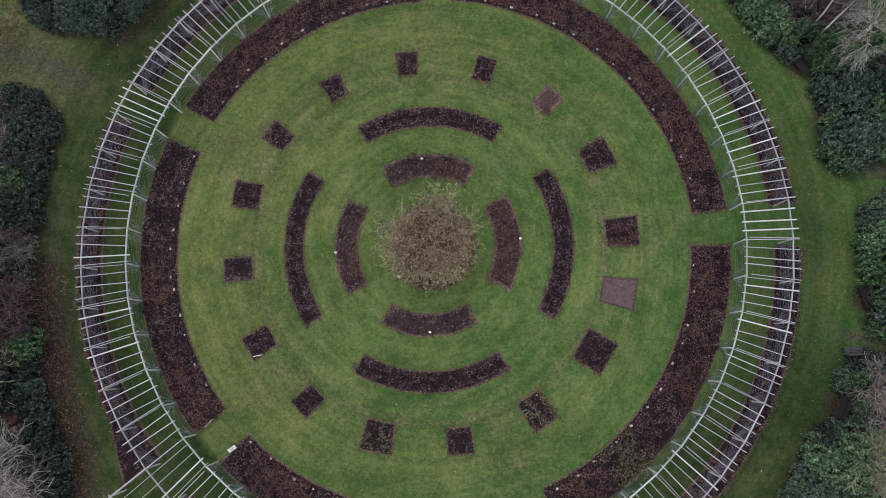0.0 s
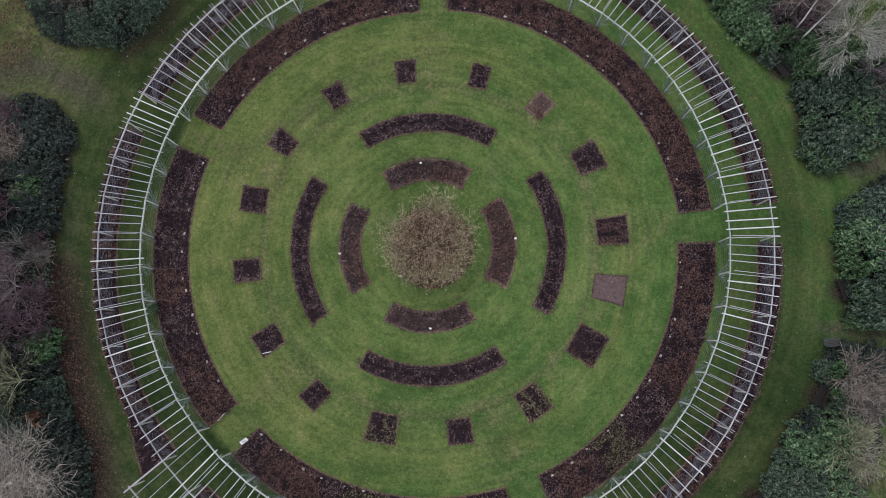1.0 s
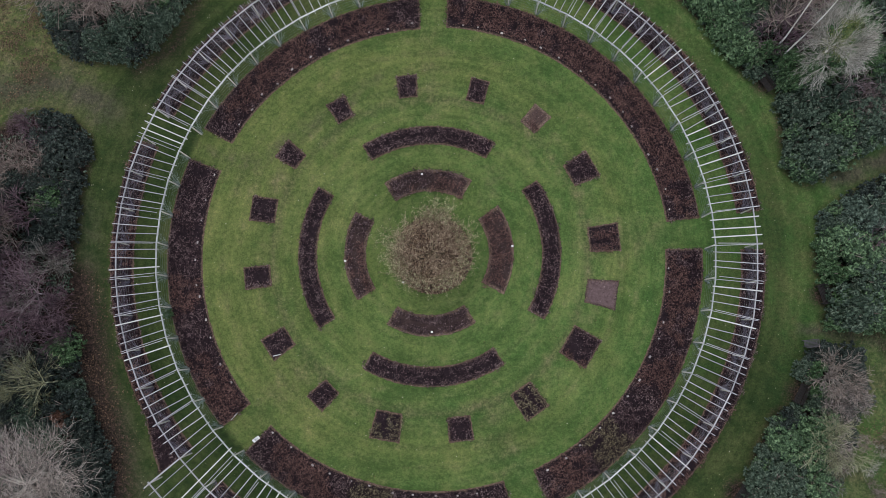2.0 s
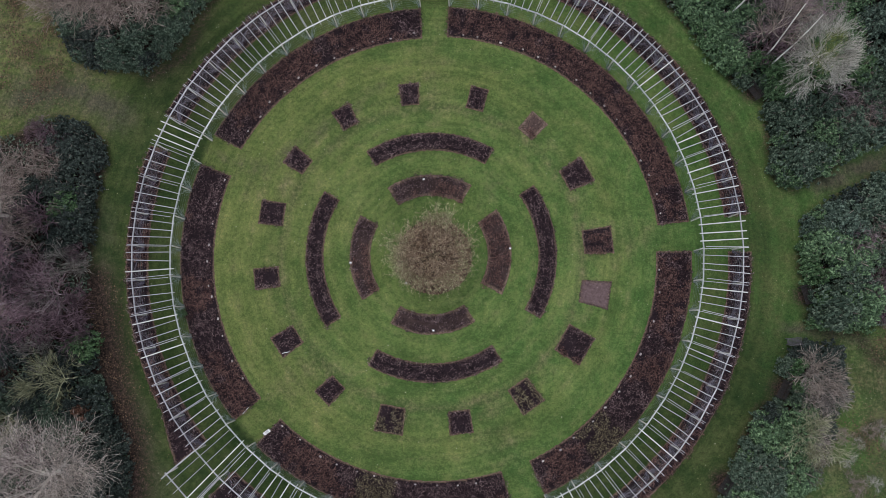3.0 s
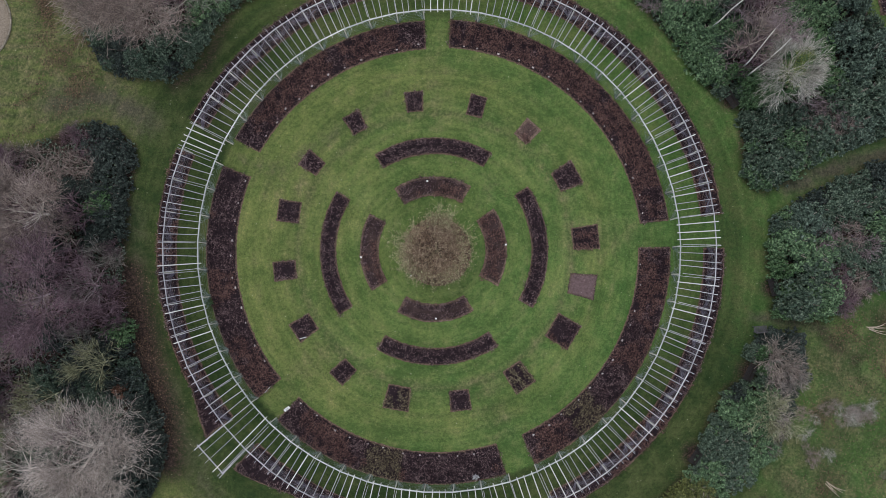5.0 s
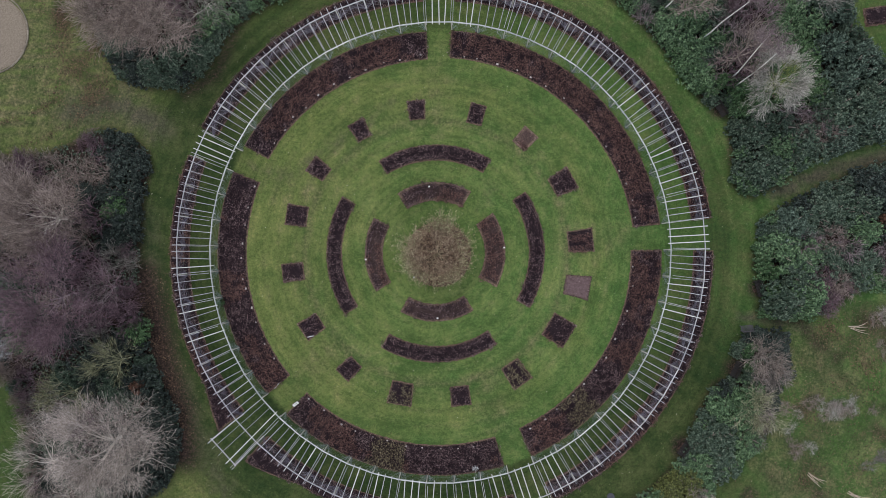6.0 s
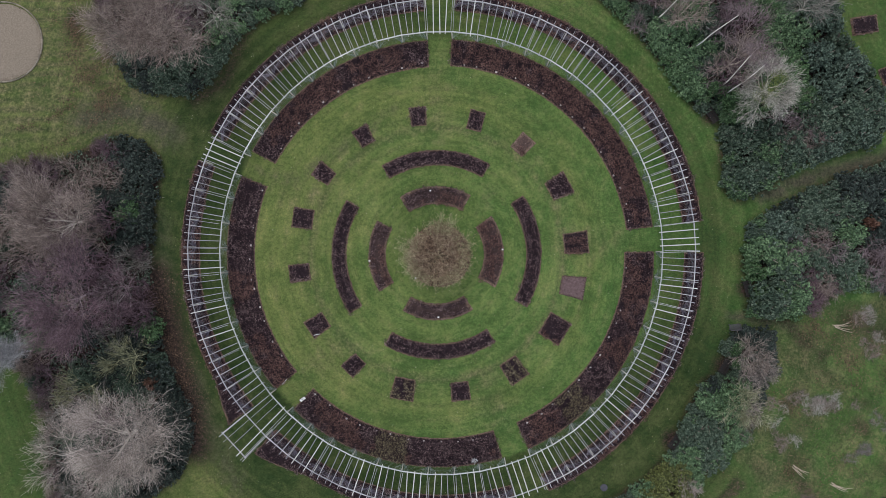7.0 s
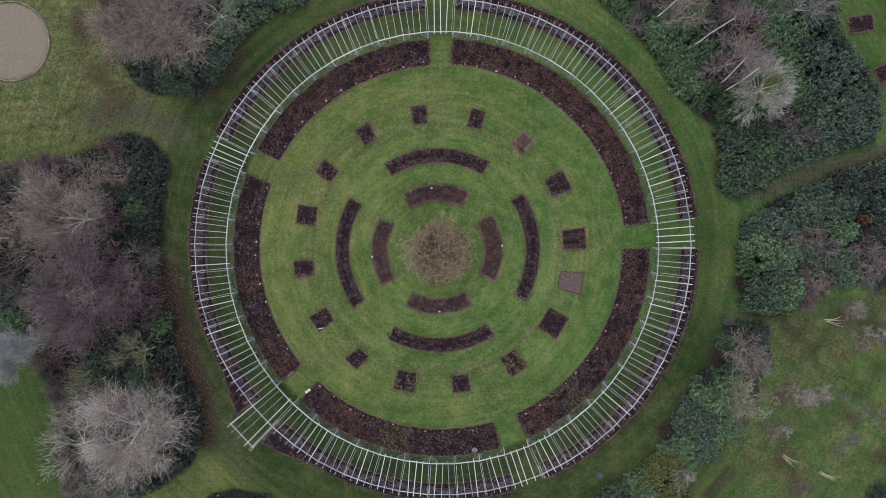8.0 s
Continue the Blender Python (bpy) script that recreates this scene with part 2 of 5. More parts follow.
M_MISTLETOE = foliage_material("mistletoe_leaves", (0.06, 0.078, 0.018), (0.16, 0.2, 0.05), (0.33, 0.38, 0.12))
M_BUD = foliage_material("olive_buds", (0.07, 0.075, 0.03), (0.25, 0.25, 0.11), (0.58, 0.58, 0.34))
LEAF = {
    "laurel": foliage_material("laurel_leaves", (0.037, 0.075, 0.040), (0.091, 0.166, 0.077), (0.222, 0.335, 0.168)),
    "holly": foliage_material("holly_leaves", (0.027, 0.050, 0.032), (0.058, 0.098, 0.062), (0.166, 0.213, 0.152)),
    "blue": foliage_material("rhododendron_leaves", (0.026, 0.048, 0.034), (0.065, 0.103, 0.072), (0.193, 0.259, 0.198)),
    "dark": foliage_material("yew_leaves", (0.011, 0.019, 0.015), (0.025, 0.038, 0.031), (0.095, 0.122, 0.102)),
    "bright": foliage_material("fresh_leaves", (0.032, 0.069, 0.029), (0.073, 0.148, 0.057), (0.172, 0.273, 0.130)),
    "pale": foliage_material("pale_leaves", (0.041, 0.080, 0.045), (0.112, 0.196, 0.099), (0.255, 0.381, 0.218)),
    "gold": foliage_material("golden_leaves", (0.046, 0.057, 0.017), (0.101, 0.122, 0.037), (0.230, 0.247, 0.081)),
    "rust": foliage_material("rusty_leaves", (0.056, 0.028, 0.020), (0.169, 0.079, 0.050), (0.315, 0.185, 0.132)),
}


def twig_material(name, dark, mid, light):
    return material(name, None, None, 0.5, 5.0, 0.85, 0.0, 0.45, [(0.22, tuple(0.5 * c for c in dark)), (0.5, tuple(0.92 * c for c in mid)), (0.74, tuple(1.1 * c for c in light))])


BARK = {
    "cream": twig_material("cream_twigs", (0.16, 0.128, 0.113), (0.46, 0.388, 0.348), (0.76, 0.67, 0.61)),
    "grey": twig_material("grey_twigs", (0.086, 0.077, 0.068), (0.209, 0.191, 0.172), (0.419, 0.394, 0.357)),
    "purple": twig_material("purple_twigs", (0.058, 0.037, 0.046), (0.183, 0.114, 0.138), (0.345, 0.248, 0.278)),
    "tan": twig_material("tan_twigs", (0.07, 0.044, 0.031), (0.29, 0.205, 0.143), (0.68, 0.54, 0.38)),
    "spur": twig_material("spur_twigs", (0.06, 0.033, 0.025), (0.31, 0.195, 0.137), (0.76, 0.62, 0.43)),
    "brown": twig_material("brown_twigs", (0.112, 0.083, 0.074), (0.302, 0.237, 0.209), (0.515, 0.426, 0.375)),
    "pink": twig_material("pinkish_twigs", (0.091, 0.068, 0.073), (0.268, 0.205, 0.213), (0.488, 0.397, 0.409)),
    "pale": twig_material("pale_grey_twigs", (0.163, 0.150, 0.125), (0.450, 0.425, 0.375), (0.775, 0.737, 0.663)),
    "olive": twig_material("olive_twigs", (0.084, 0.091, 0.049), (0.210, 0.210, 0.119), (0.448, 0.448, 0.280)),
    "silver": twig_material("silver_twigs", (0.196, 0.196, 0.210), (0.392, 0.392, 0.406), (0.630, 0.630, 0.644)),
}

LIMB = {
    "cream": twig_material("cream_limbs", (0.2, 0.17, 0.15), (0.48, 0.43, 0.38), (0.74, 0.69, 0.62)),
    "grey": twig_material("grey_limbs", (0.13, 0.12, 0.1), (0.34, 0.32, 0.28), (0.58, 0.55, 0.49)),
    "purple": twig_material("purple_limbs", (0.1, 0.078, 0.082), (0.24, 0.19, 0.2), (0.4, 0.33, 0.34)),
    "tan": twig_material("tan_limbs", (0.045, 0.034, 0.022), (0.17, 0.135, 0.085), (0.4, 0.34, 0.22)),
    "brown": twig_material("brown_limbs", (0.12, 0.09, 0.08), (0.31, 0.25, 0.215), (0.52, 0.44, 0.385)),
    "pale": twig_material("pale_grey_limbs", (0.24, 0.22, 0.18), (0.52, 0.49, 0.43), (0.76, 0.73, 0.66)),
    "olive": twig_material("olive_limbs", (0.12, 0.12, 0.07), (0.3, 0.3, 0.18), (0.52, 0.52, 0.34)),
    "silver": twig_material("silver_limbs", (0.2, 0.2, 0.21), (0.42, 0.42, 0.43), (0.66, 0.66, 0.67)),
}

# ---- mesh tools ----
RNG = np.random.default_rng(7)


def mesh_of(name, verts, faces, mat=None, smooth=False):
    """A mesh from arrays; all faces have the same number of corners."""
    verts, faces = np.asarray(verts, np.float32), np.asarray(faces, np.int32)
    me = bpy.data.meshes.new(name)
    n, k = faces.shape
    me.vertices.add(len(verts))
    me.vertices.foreach_set("co", verts.ravel())
    me.loops.add(n * k)
    me.loops.foreach_set("vertex_index", faces.ravel())
    me.polygons.add(n)
    me.polygons.foreach_set("loop_start", np.arange(0, n * k, k, dtype=np.int32))
    if smooth:
        me.polygons.foreach_set("use_smooth", np.ones(n, bool))
    me.update(calc_edges=True)
    if mat:
        me.materials.append(mat)
    return me


def link(name, me, parent=None, label="", m=None):
    ob = new(name, me)
    if parent:
        ob.parent = parent
    if m is not None:
        ob.matrix_basis = m
    return tagged(ob, label) if label else ob


def part(name, bm, mat, parent, label=""):
    me = bpy.data.meshes.new(name)
    bm.to_mesh(me)
    bm.free()
    me.materials.append(mat)
    return link(name, me, parent, label)


def thing(name, x, y, z=0, rz=0, label="", category="", group="", kind=""):
    e = new(name)
    e.empty_display_size = 0.3
    e.matrix_basis = pose(x, y, z, 0, 0, rz)
    return tagged(e, label, category, group, kind)


def box(bm, size, m, bevel=0.0):
    made = bmesh.ops.create_cube(bm, size=1.0, matrix=m @ Matrix.Diagonal((*size, 1)))
    if bevel:
        edges = list({e for v in made["verts"] for e in v.link_edges})
        bmesh.ops.bevel(bm, geom=edges, offset=bevel, segments=1, affect='EDGES')


def box_mesh(name, size, mat, bevel=0.01, m=Matrix()):
    bm = bmesh.new()
    box(bm, size, m, bevel)
    me = bpy.data.meshes.new(name)
    bm.to_mesh(me)
    bm.free()
    me.materials.append(mat)
    return me


def tubes(p0, p1, r0, r1, sides=3):
    """Tapered prisms from p0 to p1: corners and quads."""
    p0, p1 = np.asarray(p0, float), np.asarray(p1, float)
    r0, r1 = np.broadcast_to(r0, len(p0)), np.broadcast_to(r1, len(p0))
    d = p1 - p0
    d = d / np.maximum(np.linalg.norm(d, axis=1, keepdims=True), 1e-9)
    ref = np.where(np.abs(d[:, 2:3]) > 0.9, np.array([[1.0, 0, 0]]), np.array([[0, 0, 1.0]]))
    u = np.cross(d, ref)
    u /= np.linalg.norm(u, axis=1, keepdims=True)
    w = np.cross(d, u)
    rings = []
    for p, r in ((p0, r0), (p1, r1)):
        for s in range(sides):
            a = 2 * math.pi * s / sides
            rings.append(p + (u * math.cos(a) + w * math.sin(a)) * r[:, None])
    v = np.stack(rings, 1).reshape(-1, 3)
    base = np.arange(len(p0))[:, None] * 2 * sides
    f = np.concatenate([base + np.array([[s, (s + 1) % sides, sides + (s + 1) % sides, sides + s]]) for s in range(sides)])
    return v, f


def leaves(at, size, tilt=0.6, long=1.7, rng=RNG):
    """Lozenge leaves at the places given, lying at random slants."""
    n = len(at)
    a = rng.uniform(0, 2 * math.pi, n)
    u = np.stack([np.cos(a), np.sin(a), rng.normal(0, tilt, n)], 1)
    u /= np.linalg.norm(u, axis=1, keepdims=True)
    w = np.cross(u, np.stack([rng.normal(0, tilt, n), rng.normal(0, tilt, n), np.ones(n)], 1))
    w /= np.linalg.norm(w, axis=1, keepdims=True)
    s = (np.broadcast_to(size, n) * rng.uniform(0.6, 1.3, n))[:, None]
    v = np.stack([at - u * s * long / 2, at + w * s / 2, at + u * s * long / 2, at - w * s / 2], 1).reshape(-1, 3)
    return v, np.arange(4 * n).reshape(-1, 4)


def blades(at, size, tilt=0.5, long=2.0, rng=RNG):
    """Pointed three-cornered leaves at random slants."""
    n = len(at)
    a = rng.uniform(0, 2 * math.pi, n)
    u = np.stack([np.cos(a), np.sin(a), rng.normal(0, tilt, n)], 1)
    u /= np.linalg.norm(u, axis=1, keepdims=True)
    w = np.cross(u, np.stack([rng.normal(0, tilt, n), rng.normal(0, tilt, n), np.ones(n)], 1))
    w /= np.linalg.norm(w, axis=1, keepdims=True)
    s = (np.broadcast_to(size, n) * rng.uniform(0.6, 1.35, n))[:, None]
    v = np.stack([at - u * s * long * 0.4 + w * s * 0.5, at + u * s * long * 0.6, at - u * s * long * 0.4 - w * s * 0.5], 1).reshape(-1, 3)
    return v, np.arange(3 * n).reshape(-1, 3)


def split(pair):
    """Quads cut into triangles."""
    v, f = pair
    return v, np.concatenate([f[:, [0, 1, 2]], f[:, [0, 2, 3]]])


def join(*pairs):
    vs, fs, o = [], [], 0
    for v, f in pairs:
        vs.append(v)
        fs.append(f + o)
        o += len(v)
    return np.concatenate(vs), np.concatenate(fs)


def inside(poly, x, y):
    """Whether points lie in a polygon."""
    hit = np.zeros(np.shape(x), bool)
    for (x0, y0), (x1, y1) in zip(poly, poly[1:] + poly[:1]):
        cross = (y0 > y) != (y1 > y)
        hit ^= cross & (x < (x1 - x0) * (y - y0) / ((y1 - y0) or 1e-9) + x0)
    return hit


def wobble(x, y, s, seed=0.0):
    """Smooth unevenness between about -1 and 1."""
    return (np.sin(x * s + 1.3 * np.sin(y * s * 0.7 + seed) + seed) + np.sin(y * s * 1.1 + 1.7 * np.sin(x * s * 0.6 - seed) + 2 * seed)) / 2


# ---- the plan ----
GATES = [(86.2, 92.75), (152.2, 158.0), (218.9, 225.6), (286.6, 293.35), (359.85, 366.5)]
WEST_WOOD = [(-62, 8.4), (-45, 9.2), (-40.5, 9.7), (-37.5, 10.2), (-34.8, 11.2), (-33, 12.1), (-31.3, 12.4), (-29, 11.4), (-27.6, 10.1), (-27.4, 8.4), (-28.1, 5.5), (-28.4, 2), (-28.5, -1),
             (-28.2, -4.5), (-27.8, -7), (-27.0, -10.2), (-26.2, -12.4), (-25.1, -14.6), (-24.6, -17), (-24.8, -19.8), (-25.9, -21.9), (-27.4, -23.1), (-29.1, -24.2), (-33, -25.2), (-38.5, -24.8),
             (-39.6, -20), (-39.6, -15), (-41.2, -12.3), (-44.6, -8.8), (-50, -7), (-62, -6)]
NORTH_WEST_WOOD = [(-31.2, 19.2), (-30.4, 17.3), (-28.2, 16.3), (-24.2, 16.1), (-22, 17.5), (-20.9, 19.2), (-19.9, 21.1), (-18.1, 22.8), (-15.2, 24.3), (-13, 25.2), (-10, 30), (-10, 38), (-34, 38), (-33.5, 25), (-32, 21)]
NORTH_EAST_WOOD = [(14.5, 26.5), (16.5, 24.7), (18.5, 23), (21.2, 19.9), (22.8, 17.8), (24.4, 15.3), (25.7, 13.9), (26.9, 14.6), (28.3, 12.5), (27.7, 11.8), (28.3, 10.5), (28.3, 8.5), (28.2, 6.6),
                   (28.9, 5.4), (30.2, 5.0), (31.7, 5.7), (33.2, 6.6), (35.2, 8.1), (37.9, 8.8), (40.7, 9.7), (43.2, 10.3), (43.6, 13.1), (43.4, 15.9), (42.2, 17.6), (41.1, 19.2), (39.7, 20.9), (39.4, 23.1),
                   (38, 27), (36, 33), (12, 33)]
EAST_WOOD = [(29.9, -1.9), (30.1, 0.1), (30.7, 1), (30.4, 2.2), (31.4, 3.2), (33.5, 4.4), (36.8, 6.1), (40.7, 7.7), (45, 9), (56, 12), (56, -4), (44, -4), (40, -3.8), (37, -6.2), (33, -6.6), (31, -6.1), (30.2, -5.6),
             (30.8, -4.9), (31.2, -3.0), (30.5, -2.3)]
SOUTH_EAST_WOOD = [(30, -7.6), (28.8, -8.2), (28.4, -9.3), (28.0, -10.1), (29.0, -10.7), (28.2, -12.3), (27.2, -12.1), (26.2, -12.6), (25.5, -13.9), (24.6, -15.4), (23.9, -17.2), (22.9, -19.5),
                   (20.1, -22.4), (18.4, -23.5), (16.1, -25.3), (13, -28), (13, -33), (23, -33), (25.2, -25.4), (25.8, -22.4), (28, -20.7), (29.2, -19.5), (31.4, -17.2), (31.9, -13.8), (33.4, -11.5), (33, -8)]
SOUTH_WOOD = [(-24, -25.3), (-21.5, -24.6), (-18, -25.2), (-15, -28), (-15, -36), (-27, -36)]
WOODS = [WEST_WOOD, NORTH_WEST_WOOD, NORTH_EAST_WOOD, EAST_WOOD, SOUTH_EAST_WOOD, SOUTH_WOOD]


def near_line(x, y, pts):
    d = np.full(np.shape(x), 1e9)
    for (x0, y0), (x1, y1) in zip(pts, pts[1:]):
        t = np.clip(((x - x0) * (x1 - x0) + (y - y0) * (y1 - y0)) / ((x1 - x0) ** 2 + (y1 - y0) ** 2), 0, 1)
        d = np.minimum(d, np.hypot(x - x0 - t * (x1 - x0), y - y0 - t * (y1 - y0)))
    return d


def build_ground():
    """One sheet of turf that reaches the horizon, closely divided round the garden."""
    fx = np.arange(-60, 60.01, 0.5)
    fy = np.arange(-44, 44.01, 0.5)
    far = np.array([80, 120, 250, 700, 2500.0])
    gx = np.concatenate([-far[::-1], fx, far])
    gy = np.concatenate([-far[::-1], fy, far])
    x, y = np.meshgrid(gx, gy)
    nx, ny = len(gx), len(gy)
    z = 0.015 * wobble(x, y, 0.35, 2.0)
    out = np.clip((np.hypot(x, y) - 27) / 6, 0, 1)
    z = z + out * 0.06 * wobble(x, y, 0.8, 5.0)
    z[np.hypot(x, y) < 27] *= 0.5
    i = np.arange(nx * ny).reshape(ny, nx)
    f = np.stack([i[:-1, :-1], i[:-1, 1:], i[1:, 1:], i[1:, :-1]], -1).reshape(-1, 4)
    me = mesh_of("ground", np.stack([x, y, z], -1).reshape(-1, 3), f, M_TURF, True)
    r = np.hypot(x, y)
    ang = np.degrees(np.arctan2(y, x)) % 360
    soft = lambda d, w: np.clip(1 - d / w, 0, 1)
    # dryness
    dry = 0.14 + 0.13 * np.sin(r * 2 * math.pi / 1.35) * (r < 18)
    dry = np.where((r > 25.6), 0.24, dry)
    dry = np.where((r > 21.4) & (r < 24), 0.02, dry)
    for a, c in GATES:
        mid = (a + c) / 2 % 360
        away = np.abs((ang - mid + 180) % 360 - 180)
        dry = dry + 0.3 * soft(away, 9) * soft(np.abs(r - 15.5), 6)
    dry = dry + 0.28 * soft(np.abs(r - 12.6), 1.4)
    arcs = 0.26 * np.sin(np.hypot(x + 40, y + 6) * 2 * math.pi / 1.1)
    nw = soft(np.maximum(-24 - x, 0) * 0 + near_line(x, y, [(-70, 20), (-36, 22), (-36, 40)]), 16)
    dry = np.maximum(dry, (0.62 + arcs) * np.minimum(nw * 2.2, 1))
    se = soft(near_line(x, y, [(37, -9), (50, -10), (50, -26), (29, -27), (38, -16)]), 9)
    rough = 0.5 + 0.5 * wobble(x, y, 0.5, 3.0) + 0.4 * wobble(x, y, 1.4, 8.0)
    dry = np.maximum(dry, np.clip(0.15 + 0.55 * rough, 0, 0.9) * np.minimum(se * 2, 1))
    dry = np.where((x < -36) & (y < -5), 0.05, dry)
    dry = np.where((x > 38) & (y > 14), 0.2, dry)
    rp = np.hypot(x - 0.36, y - 0.1)
    # shade beneath the pergola and porch, painted as darker turf
    dark_turf_shade = 0.62 * np.clip((rp - 21.1) / 0.4, 0, 1) * np.clip((26.4 - rp) / 0.8, 0, 1)
    dark_turf_shade = dark_turf_shade * (1 + 0.6 * np.clip((-6 - y) / 10, 0, 1))
    dark_turf_shade = dark_turf_shade * (1 + 0.4 * np.clip((-8 - x) / 10, 0, 1)) * (1 - 0.6 * np.clip(x / 8, 0, 1) * np.clip((y + 4) / 8, 0, 1))
    # darker ring lawn; its west and south sides have extra shade painted in
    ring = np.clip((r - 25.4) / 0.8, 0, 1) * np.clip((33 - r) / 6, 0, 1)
    dark_turf_shade = np.maximum(dark_turf_shade, 0.78 * ring + 0.14 * np.sin(r * 2 * math.pi / 1.6) * ring)
    dark_turf_shade = dark_turf_shade - 0.42 * ring * np.clip((y - 4) / 8, 0, 1) * np.clip(x / 8, 0, 1)
    dark_turf_shade = dark_turf_shade + 0.75 * ring * np.clip((-6 - y) / 8, 0, 1) + 0.5 * ring * np.clip((-16 - x) / 8, 0, 1)
    dark_turf_shade = np.where((x < -36) & (y < -5), 0.62, dark_turf_shade)
    dark_turf_shade = np.where((x > 38) & (y > 11), 0.5, dark_turf_shade)
    dark_turf_shade = np.where((x > 33) & (y < -7), 0.12, dark_turf_shade)
    dark_turf_shade = np.maximum(dark_turf_shade, 0.72 * np.clip((x - 20) / 3, 0, 1) * np.clip((36 - x) / 8, 0, 1) * np.clip((-16 - y) / 6, 0, 1))
    # bare mud
    mud = 0.85 * soft(near_line(x, y, [(32.5, 5.4), (34.5, 6.2), (38, 7.4), (45, 9.4), (58, 13)]), 1.9)
    mud = np.maximum(mud, 0.8 * soft(near_line(x, y, [(-35, 14.2), (-30, 14.4), (-26.8, 12.4)]), 3.0))
    mud = np.maximum(mud, 0.7 * soft(near_line(x, y, [(29, -6.4), (32, -7), (35, -7.4)]), 1.1))
    mud = np.maximum(mud, 0.4 * soft(near_line(x, y, [(-4, 14.5), (-14, 7.5), (-18, 8.6)]), 1.4))
    mud = np.maximum(mud, 0.3 * soft(near_line(x, y, [(3.5, 3.8), (6, 6.5)]), 2.0))
    mud = np.maximum(mud, 0.45 * soft(near_line(x, y, [(-28, 4), (-27, -6), (-24.6, -13), (-22.5, -18), (-20.5, -23)]), 3.0))
    # fallen leaves, and painted shade at the benches
    litter_shade = 0.88 * soft(near_line(x, y, [(-28.4, -2), (-27.4, -6), (-26.4, -11), (-25.0, -15), (-24.6, -19)]), 3.6)
    for w in WOODS:
        rim = near_line(x, y, w + w[:1]) * np.where(inside(w, x, y), 1, -1)
        litter_shade = np.maximum(litter_shade, 0.9 * np.clip(0.55 + rim / 1.6, 0, 1))
    litter_shade = np.maximum(litter_shade, 0.55 * soft(near_line(x, y, [(28.0, 13), (28, 8.5), (28.7, 5.8), (30, 4.8)]), 0.9))
    litter_shade = np.maximum(litter_shade, (0.34 + 0.3 * wobble(x, y, 1.1, 3.0)) * soft(near_line(x, y, [(-37.5, 27), (-35.5, 22), (-33.5, 18.5), (-32, 15)]), 2.6))
    litter_shade = np.maximum(litter_shade, 0.6 * soft(near_line(x, y, [(-24, 15.6), (-21, 17.4), (-19.2, 21.5), (-17, 25.5)]), 1.9))
    litter_shade = np.maximum(litter_shade, 0.62 * soft(near_line(x, y, [(40.5, -7), (44, -8.5), (48, -10)]), 4))
    litter_shade = np.maximum(litter_shade, np.clip(0.5 * wobble(x, y, 0.8, 11.0) + 0.3 * wobble(x, y, 1.9, 4.0), 0, 0.55) * np.minimum(se * 2, 1))
    # dark soil at the benches, with the hedge niche's shade painted in
    for px, py in ((27.2, 13.4), (30.5, -3.7), (28.2, -11.3), (23.1, -18.6)):
        litter_shade = np.maximum(litter_shade, 0.95 * soft(np.hypot(x - px, y - py), 2.0))
    # greener turf by place; the y term paints the dimmer light southward
    rich = np.clip(0.39 + 0.28 * x / 18 + 0.14 * np.clip(-y / 14, 0, 1), 0, 1) + 0.1 * soft(np.abs(r - 5.5), 4.5) - 0.25 * soft(np.abs(r - 15.5), 2.5)
    rich = np.where((x < -36) & (y < -5), 0.6, rich)
    vg = me.attributes.new("vigour_shade", 'FLOAT', 'POINT')
    vg.data.foreach_set("value", np.clip(rich, 0, 1).astype(np.float32).ravel())
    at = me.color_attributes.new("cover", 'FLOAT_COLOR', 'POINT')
    at.data.foreach_set("color", np.stack([dry, mud, litter_shade, dark_turf_shade], -1).astype(np.float32).ravel())
    tagged(new("ground", me), "mown green lawn with worn and leaf-strewn patches", "lawn", "", "structure")


build_ground()

# ---- flower beds ----


def bed_patch(corner, nu, nv, dry_edge=0.15, height=0.07):
    """A soil sheet over the unit square, mapped by corner(u, v) -> x, y; low at its rim."""
    x, y = corner(np.array([[0, 0], [1, 1], [0.5, 0.5]]), np.array([[0, 1], [0, 1], [0, 1]]))
    su = np.hypot(x[2, 0] - x[0, 0], y[2, 0] - y[0, 0]) + np.hypot(x[1, 0] - x[2, 0], y[1, 0] - y[2, 0])
    sv = np.hypot(x[0, 1] - x[0, 0], y[0, 1] - y[0, 0])
    lines = lambda n, s: np.unique(np.concatenate([np.linspace(0, 1, n), np.array([0.07, 0.15, 0.3]) / s, 1 - np.array([0.07, 0.15, 0.3]) / s]).round(5))
    lu_, lv_ = lines(nu, su), lines(nv, sv)
    nu, nv = len(lu_), len(lv_)
    u, v = np.meshgrid(lu_, lv_, indexing="ij")
    x, y = corner(u, v)
    rim = np.minimum(np.minimum(u, 1 - u) * su, np.minimum(v, 1 - v) * sv)
    z = height * np.clip(rim / 0.2, 0, 1) + 0.02 * wobble(x, y, 9, 1.0) * (rim > 0.05) + 0.012 + RNG.normal(0, 0.008, x.shape) * (rim > 0.05)
    edge = (rim < 1e-4)
    jit = np.where(edge, 0.035, 0.0)
    x = x + RNG.normal(0, 1, x.shape) * jit
    y = y + RNG.normal(0, 1, x.shape) * jit
    z = np.where(edge, -0.04, z)
    i = np.arange(nu * nv).reshape(nu, nv)
    f = np.stack([i[:-1, :-1], i[1:, :-1], i[1:, 1:], i[:-1, 1:]], -1).reshape(-1, 4)
    return np.stack([x, y, z], -1).reshape(-1, 3), f, np.clip(1.2 - rim / dry_edge, 0, 1).ravel()


